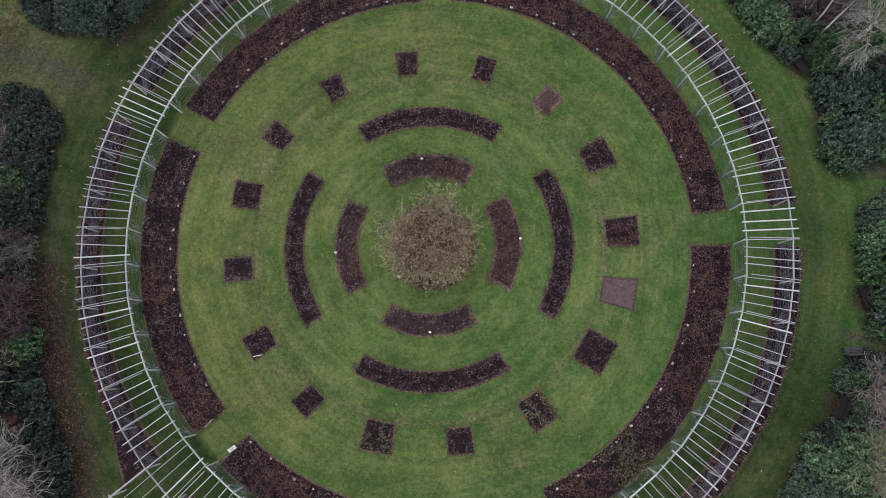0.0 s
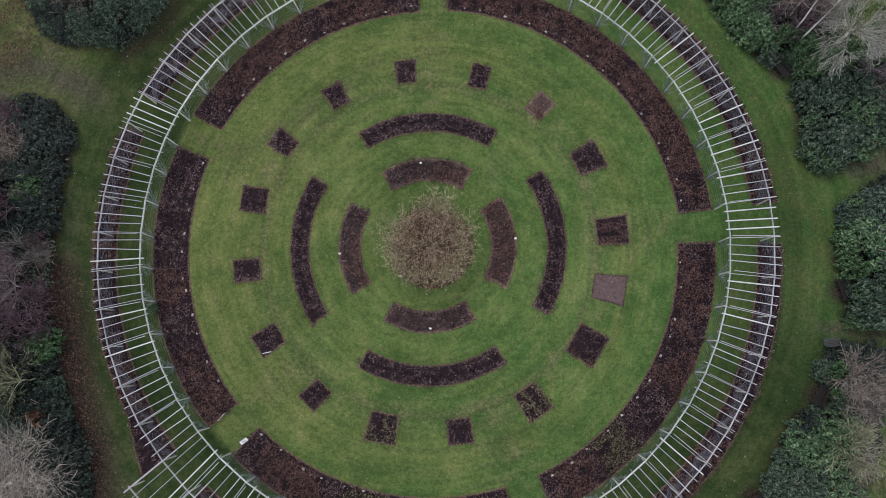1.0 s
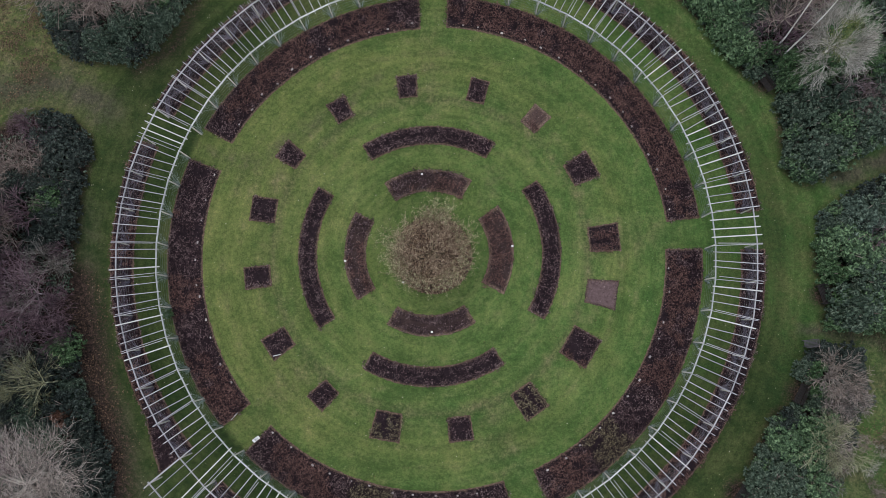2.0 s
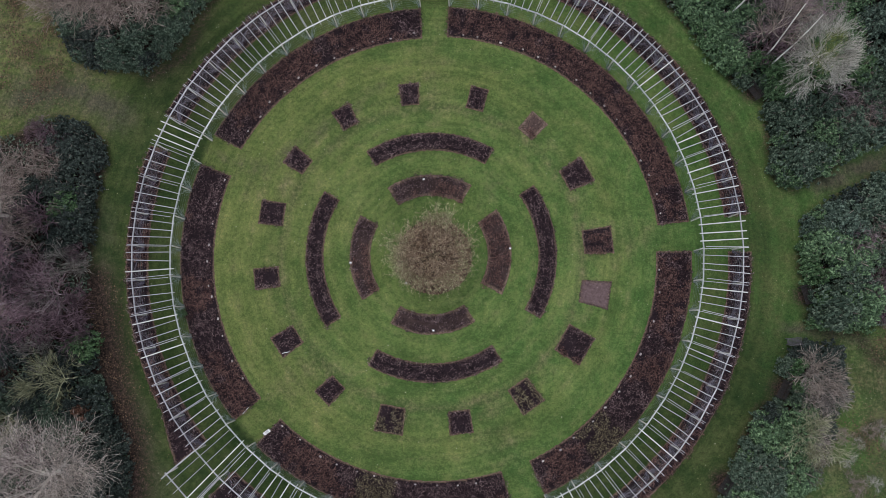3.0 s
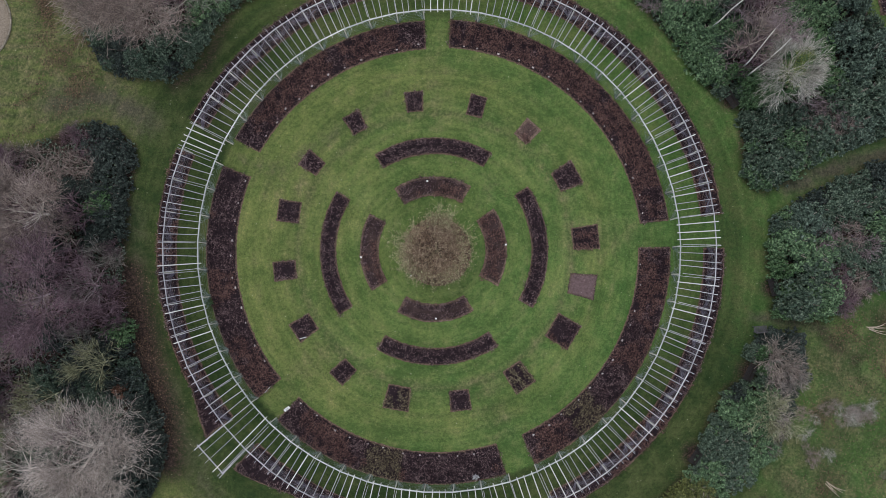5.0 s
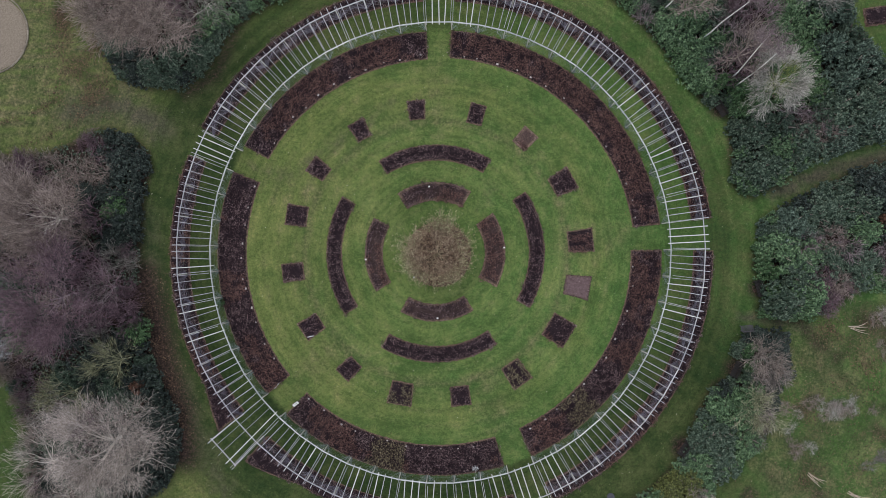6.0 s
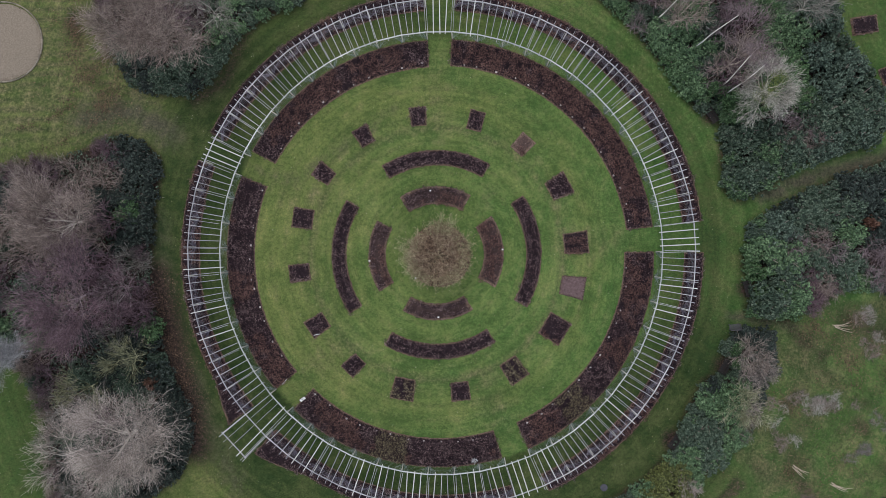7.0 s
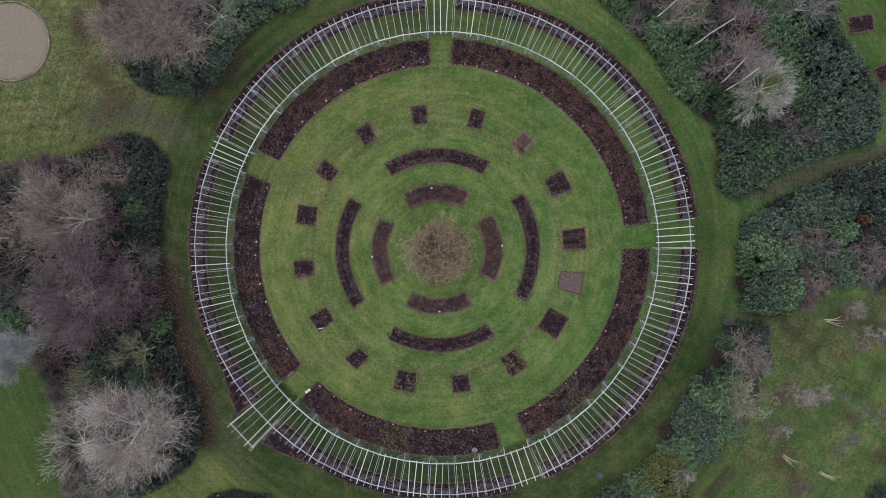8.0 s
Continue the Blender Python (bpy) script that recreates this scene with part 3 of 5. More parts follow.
def sector(r0, r1, a0, a1, c=(0, 0), bulge=None):
    def corner(u, v):
        a = np.radians(a0 + (a1 - a0) * u)
        o = r1 + (bulge(np.degrees(a)) if bulge else 0)
        r = r0 + (o - r0) * v
        return c[0] + r * np.cos(a), c[1] + r * np.sin(a)
    return corner


def bushes(px, py, stems, tall, spread, thick, withered=18, base=0.05):
    """Pruned bushes at the places given: short stems that fan out and fork once."""
    n = len(px)
    k = stems
    a = RNG.uniform(0, 2 * math.pi, (n, k))
    lean = RNG.uniform(0.1, 1.0, (n, k)) * spread
    h = RNG.uniform(0.5, 1.0, (n, k)) * tall
    foot = np.stack([np.repeat(px[:, None], k, 1), np.repeat(py[:, None], k, 1), np.full((n, k), base)], -1)
    tip = foot + np.stack([np.cos(a) * lean, np.sin(a) * lean, h], -1)
    pa, pb = foot.reshape(-1, 3), tip.reshape(-1, 3)
    one = tubes(pa, pb, thick, thick * 0.7)
    m = len(pb)
    b = RNG.uniform(0, 2 * math.pi, (m, 2))
    tip2 = pb[:, None, :] + np.stack([np.cos(b) * spread * 0.45, np.sin(b) * spread * 0.45, RNG.uniform(-0.05, 0.35, (m, 2)) * tall], -1)
    two = tubes(np.repeat(pb, 2, 0), tip2.reshape(-1, 3), thick * 0.7, thick * 0.4)
    q = np.sqrt(RNG.uniform(0, 1, (n, withered))) * spread * 1.08
    c = RNG.uniform(0, 2 * math.pi, (n, withered))
    at = np.stack([px[:, None] + q * np.cos(c), py[:, None] + q * np.sin(c), RNG.uniform(0.12, 1.05, (n, withered)) * tall], -1).reshape(-1, 3)
    return join(split(one), split(two), blades(at, 0.048, 0.6, 2.5))


def chips(px, py, size, z=0.1):
    at = np.stack([px, py, z + RNG.uniform(-0.03, 0.06, len(px))], 1)
    return leaves(at, size, 0.35, 1.6)


def plant_bed(label, corner, area, lu, lv, planting="rose", density=1.0, chip=60, m_soil=None, stretches=None):
    """A bed of soil with what grows in it. corner maps the unit square to the plan; lu and lv are its sides in metres."""
    nu, nv = max(6, int(lu / 0.22)), max(6, int(lv / 0.22))
    v, f, margin = bed_patch(corner, nu, nv, 0.3 if m_soil in (M_SOIL_BROWN, M_SOIL_UMBER) else 0.2)
    me = mesh_of("flower_bed", v, f, m_soil or M_SOIL, True)
    me.attributes.new("margin", 'FLOAT', 'POINT').data.foreach_set("value", margin.astype(np.float32))
    bed = tagged(link("flower_bed", me), label, "flower bed", "", "structure")

    def spots(n, margin):
        u = RNG.uniform(margin / lu, 1 - margin / lu, n)
        w = RNG.uniform(margin / lv, 1 - margin / lv, n)
        return corner(u, w)

    if planting != "bare":
        rows, cols = max(2, int((lv - 0.2) / 0.55)), max(2, int((lu - 0.2) / 0.5))
        u, w = np.meshgrid((np.arange(cols) + 0.5) / cols, (np.arange(rows) + 0.5) / rows)
        bx, by = corner(u, w)
        keep = RNG.uniform(0, 1, u.shape) < 0.95 * density * np.where(wobble(bx, by, 1.3, 6.0) > 0.35, 0.82, 1.0)
        u = (u + RNG.normal(0, 0.12, u.shape) / cols)[keep]
        w = (w + RNG.normal(0, 0.12, w.shape) / rows)[keep]
        if lv > 2:
            w = 0.09 + 0.84 * w
        px, py = corner(u, w)
        sel = wobble(px, py, 0.55, 3.0) + RNG.normal(0, 0.15, len(px))
        olive = np.zeros(len(px), bool)
        if stretches:
            ang = np.degrees(np.arctan2(py, px)) % 360
            sel = np.full(len(px), -0.15)
            for mid, half, how in stretches:
                away = np.abs((ang - mid + 180) % 360 - 180)
                if how == "olive":
                    olive |= away < half
                else:
                    sel = np.maximum(sel, 1.1 - away / half * 0.65)
            sel = sel + 0.3 * wobble(px, py, 1.6, 2.0) + RNG.normal(0, 0.18, len(px))
            sel[olive] = -99
        kinds = [("rose_bushes", "dark leafless pruned rose bushes", M_CANE, sel < 0.45, 0.015, 0.38, 0.34)]
        if planting == "rose":
            kinds.append(("rose_bushes", "brown rose bushes with withered heads", M_CANE_BROWN, sel >= 0.45, 0.016, 0.42, 0.36))
        elif planting == "brown":
            kinds[0] = ("rose_bushes", "brown rose bushes with withered heads", M_CANE_BROWN, sel < 0.5, 0.016, 0.42, 0.36)
            kinds.append(("rose_bushes", "dark leafless pruned rose bushes", M_CANE, sel >= 0.5, 0.015, 0.38, 0.34))
        elif planting == "green":
            kinds[0] = ("rose_bushes", "olive leafy rose bushes set apart", M_CANE_GREEN, sel < 9, 0.014, 0.4, 0.33)
        else:
            kinds[0] = ("rose_bushes", "dark leafless pruned rose bushes", M_CANE, sel < 9, 0.015, 0.38, 0.34)
        if olive.any():
            kinds[0] = (*kinds[0][:3], (sel < 0.45) & ~olive, *kinds[0][4:])
            kinds.append(("rose_bushes", "olive leafy rose bushes", M_CANE_GREEN, olive, 0.014, 0.42, 0.36))
        for name, lab, mat, pick, thick, tall, spread in kinds:
            if pick.sum() < 2:
                continue
            v, f = bushes(px[pick], py[pick], 8, tall, spread, thick, 46 if mat is M_CANE else 60)
            tagged(link(name, mesh_of(name, v, f, mat)), lab, "rose bushes", "", "stuff")
    n = int(area * chip)
    if n:
        px, py = spots(n // 2, 0.04)
        m = max(8, int((lu + lv) * 75))
        side = np.where(RNG.uniform(0, 1, m) < lu / (lu + lv), 2, 0) + RNG.integers(0, 2, m)
        run, rim = RNG.uniform(0, 1, m), RNG.uniform(0.06, 0.42 if lv > 2 else 0.3, m)
        eu = np.where(side == 0, rim / lu, np.where(side == 1, 1 - rim / lu, run))
        ew = np.where(side == 2, rim / lv, np.where(side == 3, 1 - rim / lv, run))
        ex, ey = corner(eu, ew)
        v, f = chips(ex, ey, 0.038, 0.06)
        tagged(link("mulch", mesh_of("mulch", v, f, M_LEAFMULCH)), "dry brown leaf crumbs along the bed's rim", "mulch", "", "stuff")
        v, f = chips(px, py, 0.05)
        tagged(link("mulch", mesh_of("mulch", v, f, M_CHIP)), "scattered bark chips and dead leaves on soil", "mulch", "", "stuff")
    return bed


RINGS = [
    ("curved inner rose bed edged by lawn", "rose", 0.9, 150, [(4.95, 6.82, 58.9, 122.8), (5.05, 6.85, 149.2, 213.0), (4.85, 6.6, 237.5, 303.3), (4.62, 6.68, 329.2, 394.8)]),
    ("curved middle rose bed of dark bushes", "dark", 1.0, 60, [(8.8, 10.42, 58.6, 121.5), (8.95, 10.54, 147.9, 214.0), (8.85, 10.5, 238.9, 303.4), (8.82, 10.42, 328.7, 394.0)]),
]
for lab, planting, density, chip, arcs in RINGS:
    for r0, r1, a0, a1 in arcs:
        lu = radians(a1 - a0) * (r0 + r1) / 2
        plant_bed(lab, sector(r0, r1, a0, a1), lu * (r1 - r0), lu, r1 - r0, "brown" if a0 == 329.2 else planting, 0.8 if a0 == 329.2 else density, chip, M_SOIL_BROWN if chip > 100 else None)

OUTER = [(6.6, 85.9, 18.66, 21.4), (92.1, 150.5, 18.52, 21.3), (157.5, 219.2, 18.28, 21.2), (226.1, 286.9, 18.24, 21.25), (294.1, 360.2, 18.34, 21.35)]
BED_C = (0.15, 0.0)
# where withered brown or olive bushes stand: middle and half width in degrees
STRETCHES = [(349, 7, "brown"), (331, 4, "brown"), (312, 4.5, "olive"), (301, 4, "brown"), (240, 7, "brown"), (256, 5, "olive"), (212, 8, "brown"), (189, 3, "brown"), (128, 12, "brown"),
             (108, 8, "brown"), (70, 15, "brown"), (30, 16, "brown"), (50, 12, "brown")]
for a0, a1, r0, r1 in OUTER:
    lu = radians(a1 - a0) * 19.9
    plant_bed("broad curved outer rose bed beneath the pergola", sector(r0, r1, a0, a1, BED_C), lu * (r1 - r0), lu, r1 - r0, "rose", 1.0, 70, None, STRETCHES)


def porch_bulge(a):
    a = np.asarray(a) % 360
    left = np.clip((a - 209.5) / 9, 0, 1) * 1.4 * (a < 222)
    right = np.clip((238 - a) / 11, 0, 1) * 1.4 * (a >= 222)
    return left + right


POST_BEDS = [(6.3, 86.0), (92.9, 151.8), (158.1, 218.6), (226.2, 286.3), (293.8, 359.7)]
PERG_C = (0.36, 0.1)
for a0, a1 in POST_BEDS:
    lu = radians(a1 - a0) * 24.8
    plant_bed("narrow curved climber bed along the pergola", sector(24.02, 26.0, a0, a1, PERG_C, porch_bulge), lu * 1.98, lu, 1.98, "rose", 0.8, 80)

# angle, depth, inner width, outer width, twist, planting
SQUARES = [
    (97.0, 2.00, 1.60, 1.87, -3, "dark"), (121.0, 1.99, 1.50, 1.91, -3, "dark"), (143.8, 2.10, 1.56, 1.94, -1, "dark"), (164.3, 2.21, 2.05, 2.17, 7, "dark"),
    (187.0, 2.22, 1.81, 1.89, -1, "dark"), (210.0, 2.22, 1.78, 2.12, 3, "dark"), (232.5, 2.06, 1.61, 1.85, -9, "dark"), (255.4, 2.30, 2.14, 2.51, 4, "green"),
    (279.1, 2.00, 1.89, 2.08, -3, "dark"), (303.0, 2.46, 1.97, 2.24, 1, "green"), (327.2, 2.50, 2.57, 2.61, 1, "rose"), (346.0, 2.54, 1.92, 2.48, 4, "bare"),
    (4.1, 2.54, 2.06, 2.42, 1, "brown"), (28.3, 2.32, 1.99, 2.52, 0, "dark"), (51.3, 2.03, 1.61, 1.85, -5, "brown"), (73.1, 2.10, 1.61, 1.66, 1, "dark"),
]


def wedge(a, depth, wi, wo_, twist, r=13.82):
    c, s = math.cos(radians(a)), math.sin(radians(a))
    ct, st = math.cos(radians(a + twist)), math.sin(radians(a + twist))

    def corner(u, v):
        rad = (v - 0.5) * depth
        tan = (u - 0.5) * (wi + (wo_ - wi) * v)
        return r * c + rad * ct - tan * st, r * s + rad * st + tan * ct
    return corner


for a, depth, wi, wo_, twist, planting in SQUARES:
    w = (wi + wo_) / 2
    plant_bed("bare square bed of raked soil" if planting == "bare" else "square rose bed cut into the lawn", wedge(a, depth, wi, wo_, twist), w * depth, w, depth, planting,
              0.35 if a == 51.3 else 0.9, 8 if planting == "bare" else (140 if planting == "brown" else 70), M_SOIL_BARE if planting == "bare" else (M_SOIL_UMBER if a == 51.3 else None))

# round bed in the middle, strewn with leaves


def round_bed(x, y, r, label):
    rr, aa = np.meshgrid(np.linspace(0.0005, 1, 16), np.linspace(0, 2 * math.pi, 64, endpoint=False), indexing="ij")
    edge = 1 + 0.012 * np.sin(7 * aa) + 0.01 * np.sin(17 * aa)
    px, py = x + r * rr * edge * np.cos(aa), y + r * rr * edge * np.sin(aa)
    z = np.where(rr > 0.99, -0.04, 0.06 * np.clip((1 - rr) * r / 0.3, 0, 1) + 0.02) + 0.015 * wobble(px, py, 6, 2.0) * (rr < 0.97)
    i = np.arange(16 * 64).reshape(16, 64)
    f = np.stack([i[:-1], i[1:], np.roll(i[1:], -1, 1), np.roll(i[:-1], -1, 1)], -1).reshape(-1, 4)
    tagged(link("flower_bed", mesh_of("flower_bed", np.stack([px, py, z], -1).reshape(-1, 3), f, M_SOIL_UMBER, True)), label, "flower bed", "", "structure")
    n = int(9000 * (r / 3.2) ** 2)
    q, b = r * 0.985 * np.sqrt(RNG.uniform(0, 1, n)), RNG.uniform(0, 2 * math.pi, n)
    v, f = chips(x + q * np.cos(b), y + q * np.sin(b), 0.085, 0.11)
    tagged(link("fallen_leaves", mesh_of("fallen_leaves", v, f, M_LEAFMULCH)), "brown fallen leaves strewn over the bed", "leaves", "", "stuff")


round_bed(0.25, -0.15, 3.15, "round bed of brown soil round the tree")

# ---- trees ----


def grow(rng, height, radius, trunk_h, trunk_r, levels, start=(0, 0, 0), droop=0.0, up=0.5):
    """Segments of a bare tree: trunk, then limbs that fork level by level. levels: (children, length, spread in degrees)."""
    segs = [[] for _ in range(len(levels) + 1)]
    top = Vector(start) + Vector((rng.normal(0, 0.05) * trunk_h, rng.normal(0, 0.05) * trunk_h, trunk_h))
    steps = 4
    prev = Vector(start)
    for i in range(steps):
        nxt = Vector(start).lerp(top, (i + 1) / steps) + Vector((rng.normal(0, 0.03), rng.normal(0, 0.03), 0))
        segs[0].append((prev, nxt, trunk_r * (1 - 0.5 * i / steps), trunk_r * (1 - 0.5 * (i + 1) / steps)))
        prev = nxt
    ends = [(prev, Vector((0, 0, 1)), trunk_r * 0.5)]
    for lv, (kids, length, spread) in enumerate(levels):
        grown = []
        for p, d, r in ends:
            turn = rng.uniform(0, 360)
            for k in range(kids):
                side = d.orthogonal().normalized()
                side.rotate(Matrix.Rotation(radians(turn + 360 * k / kids + rng.normal(0, 25)), 3, d))
                tilt = radians(spread * rng.uniform(0.45, 1.2))
                nd_ = (d * math.cos(tilt) + side * math.sin(tilt))
                nd_.z += (up if lv < 2 else up * 0.3) - droop * lv
                nd_.normalize()
                ln_ = length * rng.uniform(0.6, 1.2)
                r0 = r * (0.72 if lv else 0.95)
                mid = p + nd_ * ln_ * 0.5 + Vector(rng.normal(0, 0.06 * ln_, 3))
                tip = mid + (nd_ + Vector(rng.normal(0, 0.14, 3))) * ln_ * 0.5
                if lv == len(levels) - 1:
                    segs[lv + 1].append((p, tip, r0, r0 * 0.5))
                    continue
                segs[lv + 1].append((p, mid, r0, r0 * 0.75))
                segs[lv + 1].append((mid, tip, r0 * 0.75, r0 * 0.5))
                grown.append((tip, (tip - mid).normalized(), r0 * 0.5))
                if lv >= 1:
                    grown.append((mid, nd_.copy(), r0 * 0.5))
        ends = grown
    return segs


def seg_mesh(name, segs, mat, sides=3, thin=0.006):
    p0 = np.array([s[0] for s in segs])
    p1 = np.array([s[1] for s in segs])
    r0 = np.maximum([s[2] for s in segs], thin)
    r1 = np.maximum([s[3] for s in segs], thin)
    v, f = tubes(p0, p1, r0, r1, sides)
    return mesh_of(name, v, f, mat, True)


def fit_crown(segs, height, radius):
    """Scale the whole growth to the height and spread wanted."""
    pts = np.array([s[1] for lv in segs for s in lv])
    hz = height / np.percentile(pts[:, 2], 99)
    hr = radius / np.percentile(np.hypot(pts[:, 0], pts[:, 1]), 97)
    k = Vector((hr, hr, hz))
    return [[(a * k, b * k, r0, r1) for a, b, r0, r1 in lv] for lv in segs]


def bare_tree(x, y, height, radius, bark, label, seed, levels=None, trunk_h=None, trunk_r=None, name="bare_tree", trunk_mat=None, thin=0.011, droop=0.0, up=0.5, lean=None, limb=None):
    limb = limb or bark
    rng = np.random.default_rng(seed)
    levels = levels or [(8, 1.0, 58), (4, 0.8, 36), (4, 0.6, 32), (4, 0.45, 36)]
    segs = fit_crown(grow(rng, height, radius, trunk_h or height * 0.22, trunk_r or height * 0.015, levels, droop=droop, up=up), height, radius)
    turn = rng.uniform(0, 360)
    if lean:
        turn = 0
        bend = lambda p: Vector((p.x + lean[0] * (p.z / height) ** 1.4, p.y + lean[1] * (p.z / height) ** 1.4, p.z)) if p.z > 0 else p
        segs = [[(bend(a), bend(b), r0, r1) for a, b, r0, r1 in lv] for lv in segs]
    t = thing(name, x, y, -0.05, turn, label, "tree")
    link("trunk", seg_mesh("trunk", segs[0], trunk_mat or LIMB[limb], 8), t)
    if trunk_mat:
        link("branchwork", seg_mesh("branchwork", segs[1], BARK[bark], 6), t)
        link("crown", seg_mesh("crown", [s for lv in segs[2:] for s in lv], BARK[bark], 3, thin), t)
    else:
        link("branchwork", seg_mesh("branchwork", segs[1] + segs[2], LIMB[limb], 5, 0.02), t)
        bare = lambda s: bark not in ("purple", "tan") and math.hypot(s[1].x, s[1].y) < radius * 0.45 and rng.uniform() < (0.75 if limb != bark else 0.4)
        link("crown", seg_mesh("crown", [s for lv in segs[3:] for s in lv if not bare(s)], (LIMB if thin == 0.0105 and bark != "tan" else BARK)[bark], 3, thin), t)
    return t


BIG = [(9, 1.0, 62), (4, 0.85, 36), (4, 0.62, 34), (4, 0.42, 40), (1, 0.3, 40)]
DENSE = [(9, 1.0, 62), (4, 0.85, 36), (4, 0.62, 34), (4, 0.42, 40), (2, 0.3, 44)]
SMALL = [(7, 1.0, 60), (4, 0.85, 38), (3, 0.6, 36), (3, 0.42, 40)]
# the low many-stemmed tree in the middle of the garden
mid_tree = bare_tree(0.3, -0.1, 4.2, 3.7, "tan", "low spreading bare tree with olive twigs in the round bed", 3, [(26, 1.0, 66), (4, 0.7, 40), (3, 0.5, 44), (2, 0.34, 55)], 0.4, 0.085, thin=0.0055, up=0.3)
brng = np.random.default_rng(4)
mid_crown = [c for c in mid_tree.children if c.name.startswith("crown")][0]
tips = np.array([v.co for v in mid_crown.data.vertices])
tips = tips[np.hypot(tips[:, 0], tips[:, 1] - 0.2) > 1.9 + 2.2 * brng.uniform(0, 1, len(tips)) ** 1.2]
tips = tips[brng.choice(len(tips), 12000)] + brng.normal(0, 0.07, (12000, 3))
bristle = np.array([v.co for v in mid_crown.data.vertices])[brng.integers(0, len(mid_crown.data.vertices), 5200)]
bristle = bristle[np.hypot(bristle[:, 0], bristle[:, 1]) < 3.3]
way = brng.normal(0, 1, bristle.shape) * (1, 1, 0.5)
way *= (brng.uniform(0.12, 0.36, len(way)) / np.linalg.norm(way, axis=1))[:, None]
link("bristle", mesh_of("bristle", *tubes(bristle - way / 2, bristle + way / 2, 0.011, 0.007), BARK["spur"]), mid_crown, "short crossing brown and straw-coloured spurs")
link("bud_haze", mesh_of("bud_haze", *leaves(tips, brng.uniform(0.025, 0.065, len(tips)), 0.7, 1.6, brng), M_BUD), mid_crown, "yellowish catkins and buds")

TREES = [
    (-34.2, 3.3, 7.5, 4.6, "brown", "wide bare tree with pinkish twigs and cream limbs", 11),
    (-33.9, -3.4, 9.0, 5.5, "purple", "dense bare tree with purplish twigs", 12),
    (-29.9, -16.2, 8.0, 5.7, "cream", "large bare tree with pale cream twigs", 13),
    (-27.7, -18.9, 6.0, 3.3, "cream", "bare tree with pale cream twigs beside the hedge", 28),
    (-33.9, -12.4, 5.5, 2.9, "olive", "small bare tree with olive twigs", 14),
    (-29.2, -9.6, 5.5, 3.2, "olive", "spreading bare tree with olive grey twigs", 26),
    (-29.9, -3.0, 6.5, 3.4, "purple", "bare tree with purplish grey twigs", 27),
    (-42.6, 1.6, 8.0, 3.9, "brown", "brown bare tree among shrubs", 15),
    (-40.9, -9.2, 7.0, 2.9, "silver", "silvery bare tree beside the lawn", 16),
    (-35.6, -19.0, 6.5, 4.2, "cream", "bare tree with pale pinkish cream twigs", 17),
    (-26.9, 21.5, 9.0, 5.2, "brown", "broad bare tree with pinkish brown twigs", 18),
    (-20.9, 23.3, 7.5, 3.8, "grey", "grey bare tree over evergreen shrubs", 19),
    (30.2, -10.1, 4.6, 2.5, "brown", "small bare tree with tan twigs", 21),
    (29.6, -14.7, 4.2, 2.5, "olive", "small bare tree with tangled olive twigs", 22),
    (27.8, 17.5, 7.0, 2.9, "brown", "pinkish brown bare sapling clump", 23),
    (34.8, 23.1, 7.0, 3.2, "grey", "grey bare tree among rhododendrons", 24),
    (23.1, 22.2, 7.0, 2.8, "brown", "pinkish brown bare thicket tree", 25),
]
for x, y, h, r, bark, lab, seed in TREES:
    bare_tree(x, y, h, r, bark, lab, seed, DENSE if seed in (11, 13, 16, 18) else BIG if r > 4.4 else SMALL, trunk_r=0.2 if seed in (11, 13) else None, thin=0.0105 if seed in (21, 22) else 0.007 if bark in ("cream", "silver") else (0.0102 if bark == "brown" else 0.009), lean=(-2.2, 0.4) if seed == 11 else None, limb="cream" if seed == 11 else None)

# the pale round-headed tree with mistletoe
pale_tree = bare_tree(31.1, 15.0, 7.2, 3.2, "pale", "round-headed bare tree with pale branches and yellowish mistletoe", 20, [(18, 1.0, 74), (4, 0.72, 30), (4, 0.5, 30), (4, 0.34, 36)], 1.6, 0.17, thin=0.0075, up=0.12)
mrng = np.random.default_rng(61)
turned = pale_tree.matrix_basis.inverted()
for mx, my, mz, mr_, n in ((29.95, 14.45, 5.6, 1.05, 560), (31.2, 15.6, 5.7, 0.85, 560), (30.4, 13.5, 5.3, 0.6, 150), (30.9, 14.5, 5.6, 0.6, 150)):
    c = np.array(turned @ Vector((mx, my, mz)))
    d = mrng.normal(0, 1, (n, 3))
    d *= (mr_ * mrng.uniform(0.15, 1, n) ** 0.6 / np.linalg.norm(d, axis=1))[:, None]
    tagged(link("mistletoe", mesh_of("mistletoe", *blades(c + d, 0.055, 0.6, 2.0, mrng), M_MISTLETOE), pale_tree), "yellow-green clump of mistletoe", kind="stuff")

# white-stemmed birches
BIRCHES = [(28.15, 16.2, 31, -1.0, 0.6), (28.45, 15.35, 32, -0.6, 0.35), (25.45, 20.0, 33, 0.5, 0.7), (21.9, 22.9, 34, -0.6, -0.4)]
for x, y, seed, lx, ly in BIRCHES:
    bare_tree(x, y, 11.5, 1.6, "pink", "slim white-stemmed birch with fine pinkish twigs", seed, [(6, 0.7, 40), (5, 0.6, 42), (5, 0.45, 45)], 8.3, 0.07, "birch_tree", M_BIRCH, 0.006, 0.08, lean=(lx, ly))

# ---- shrubs ----


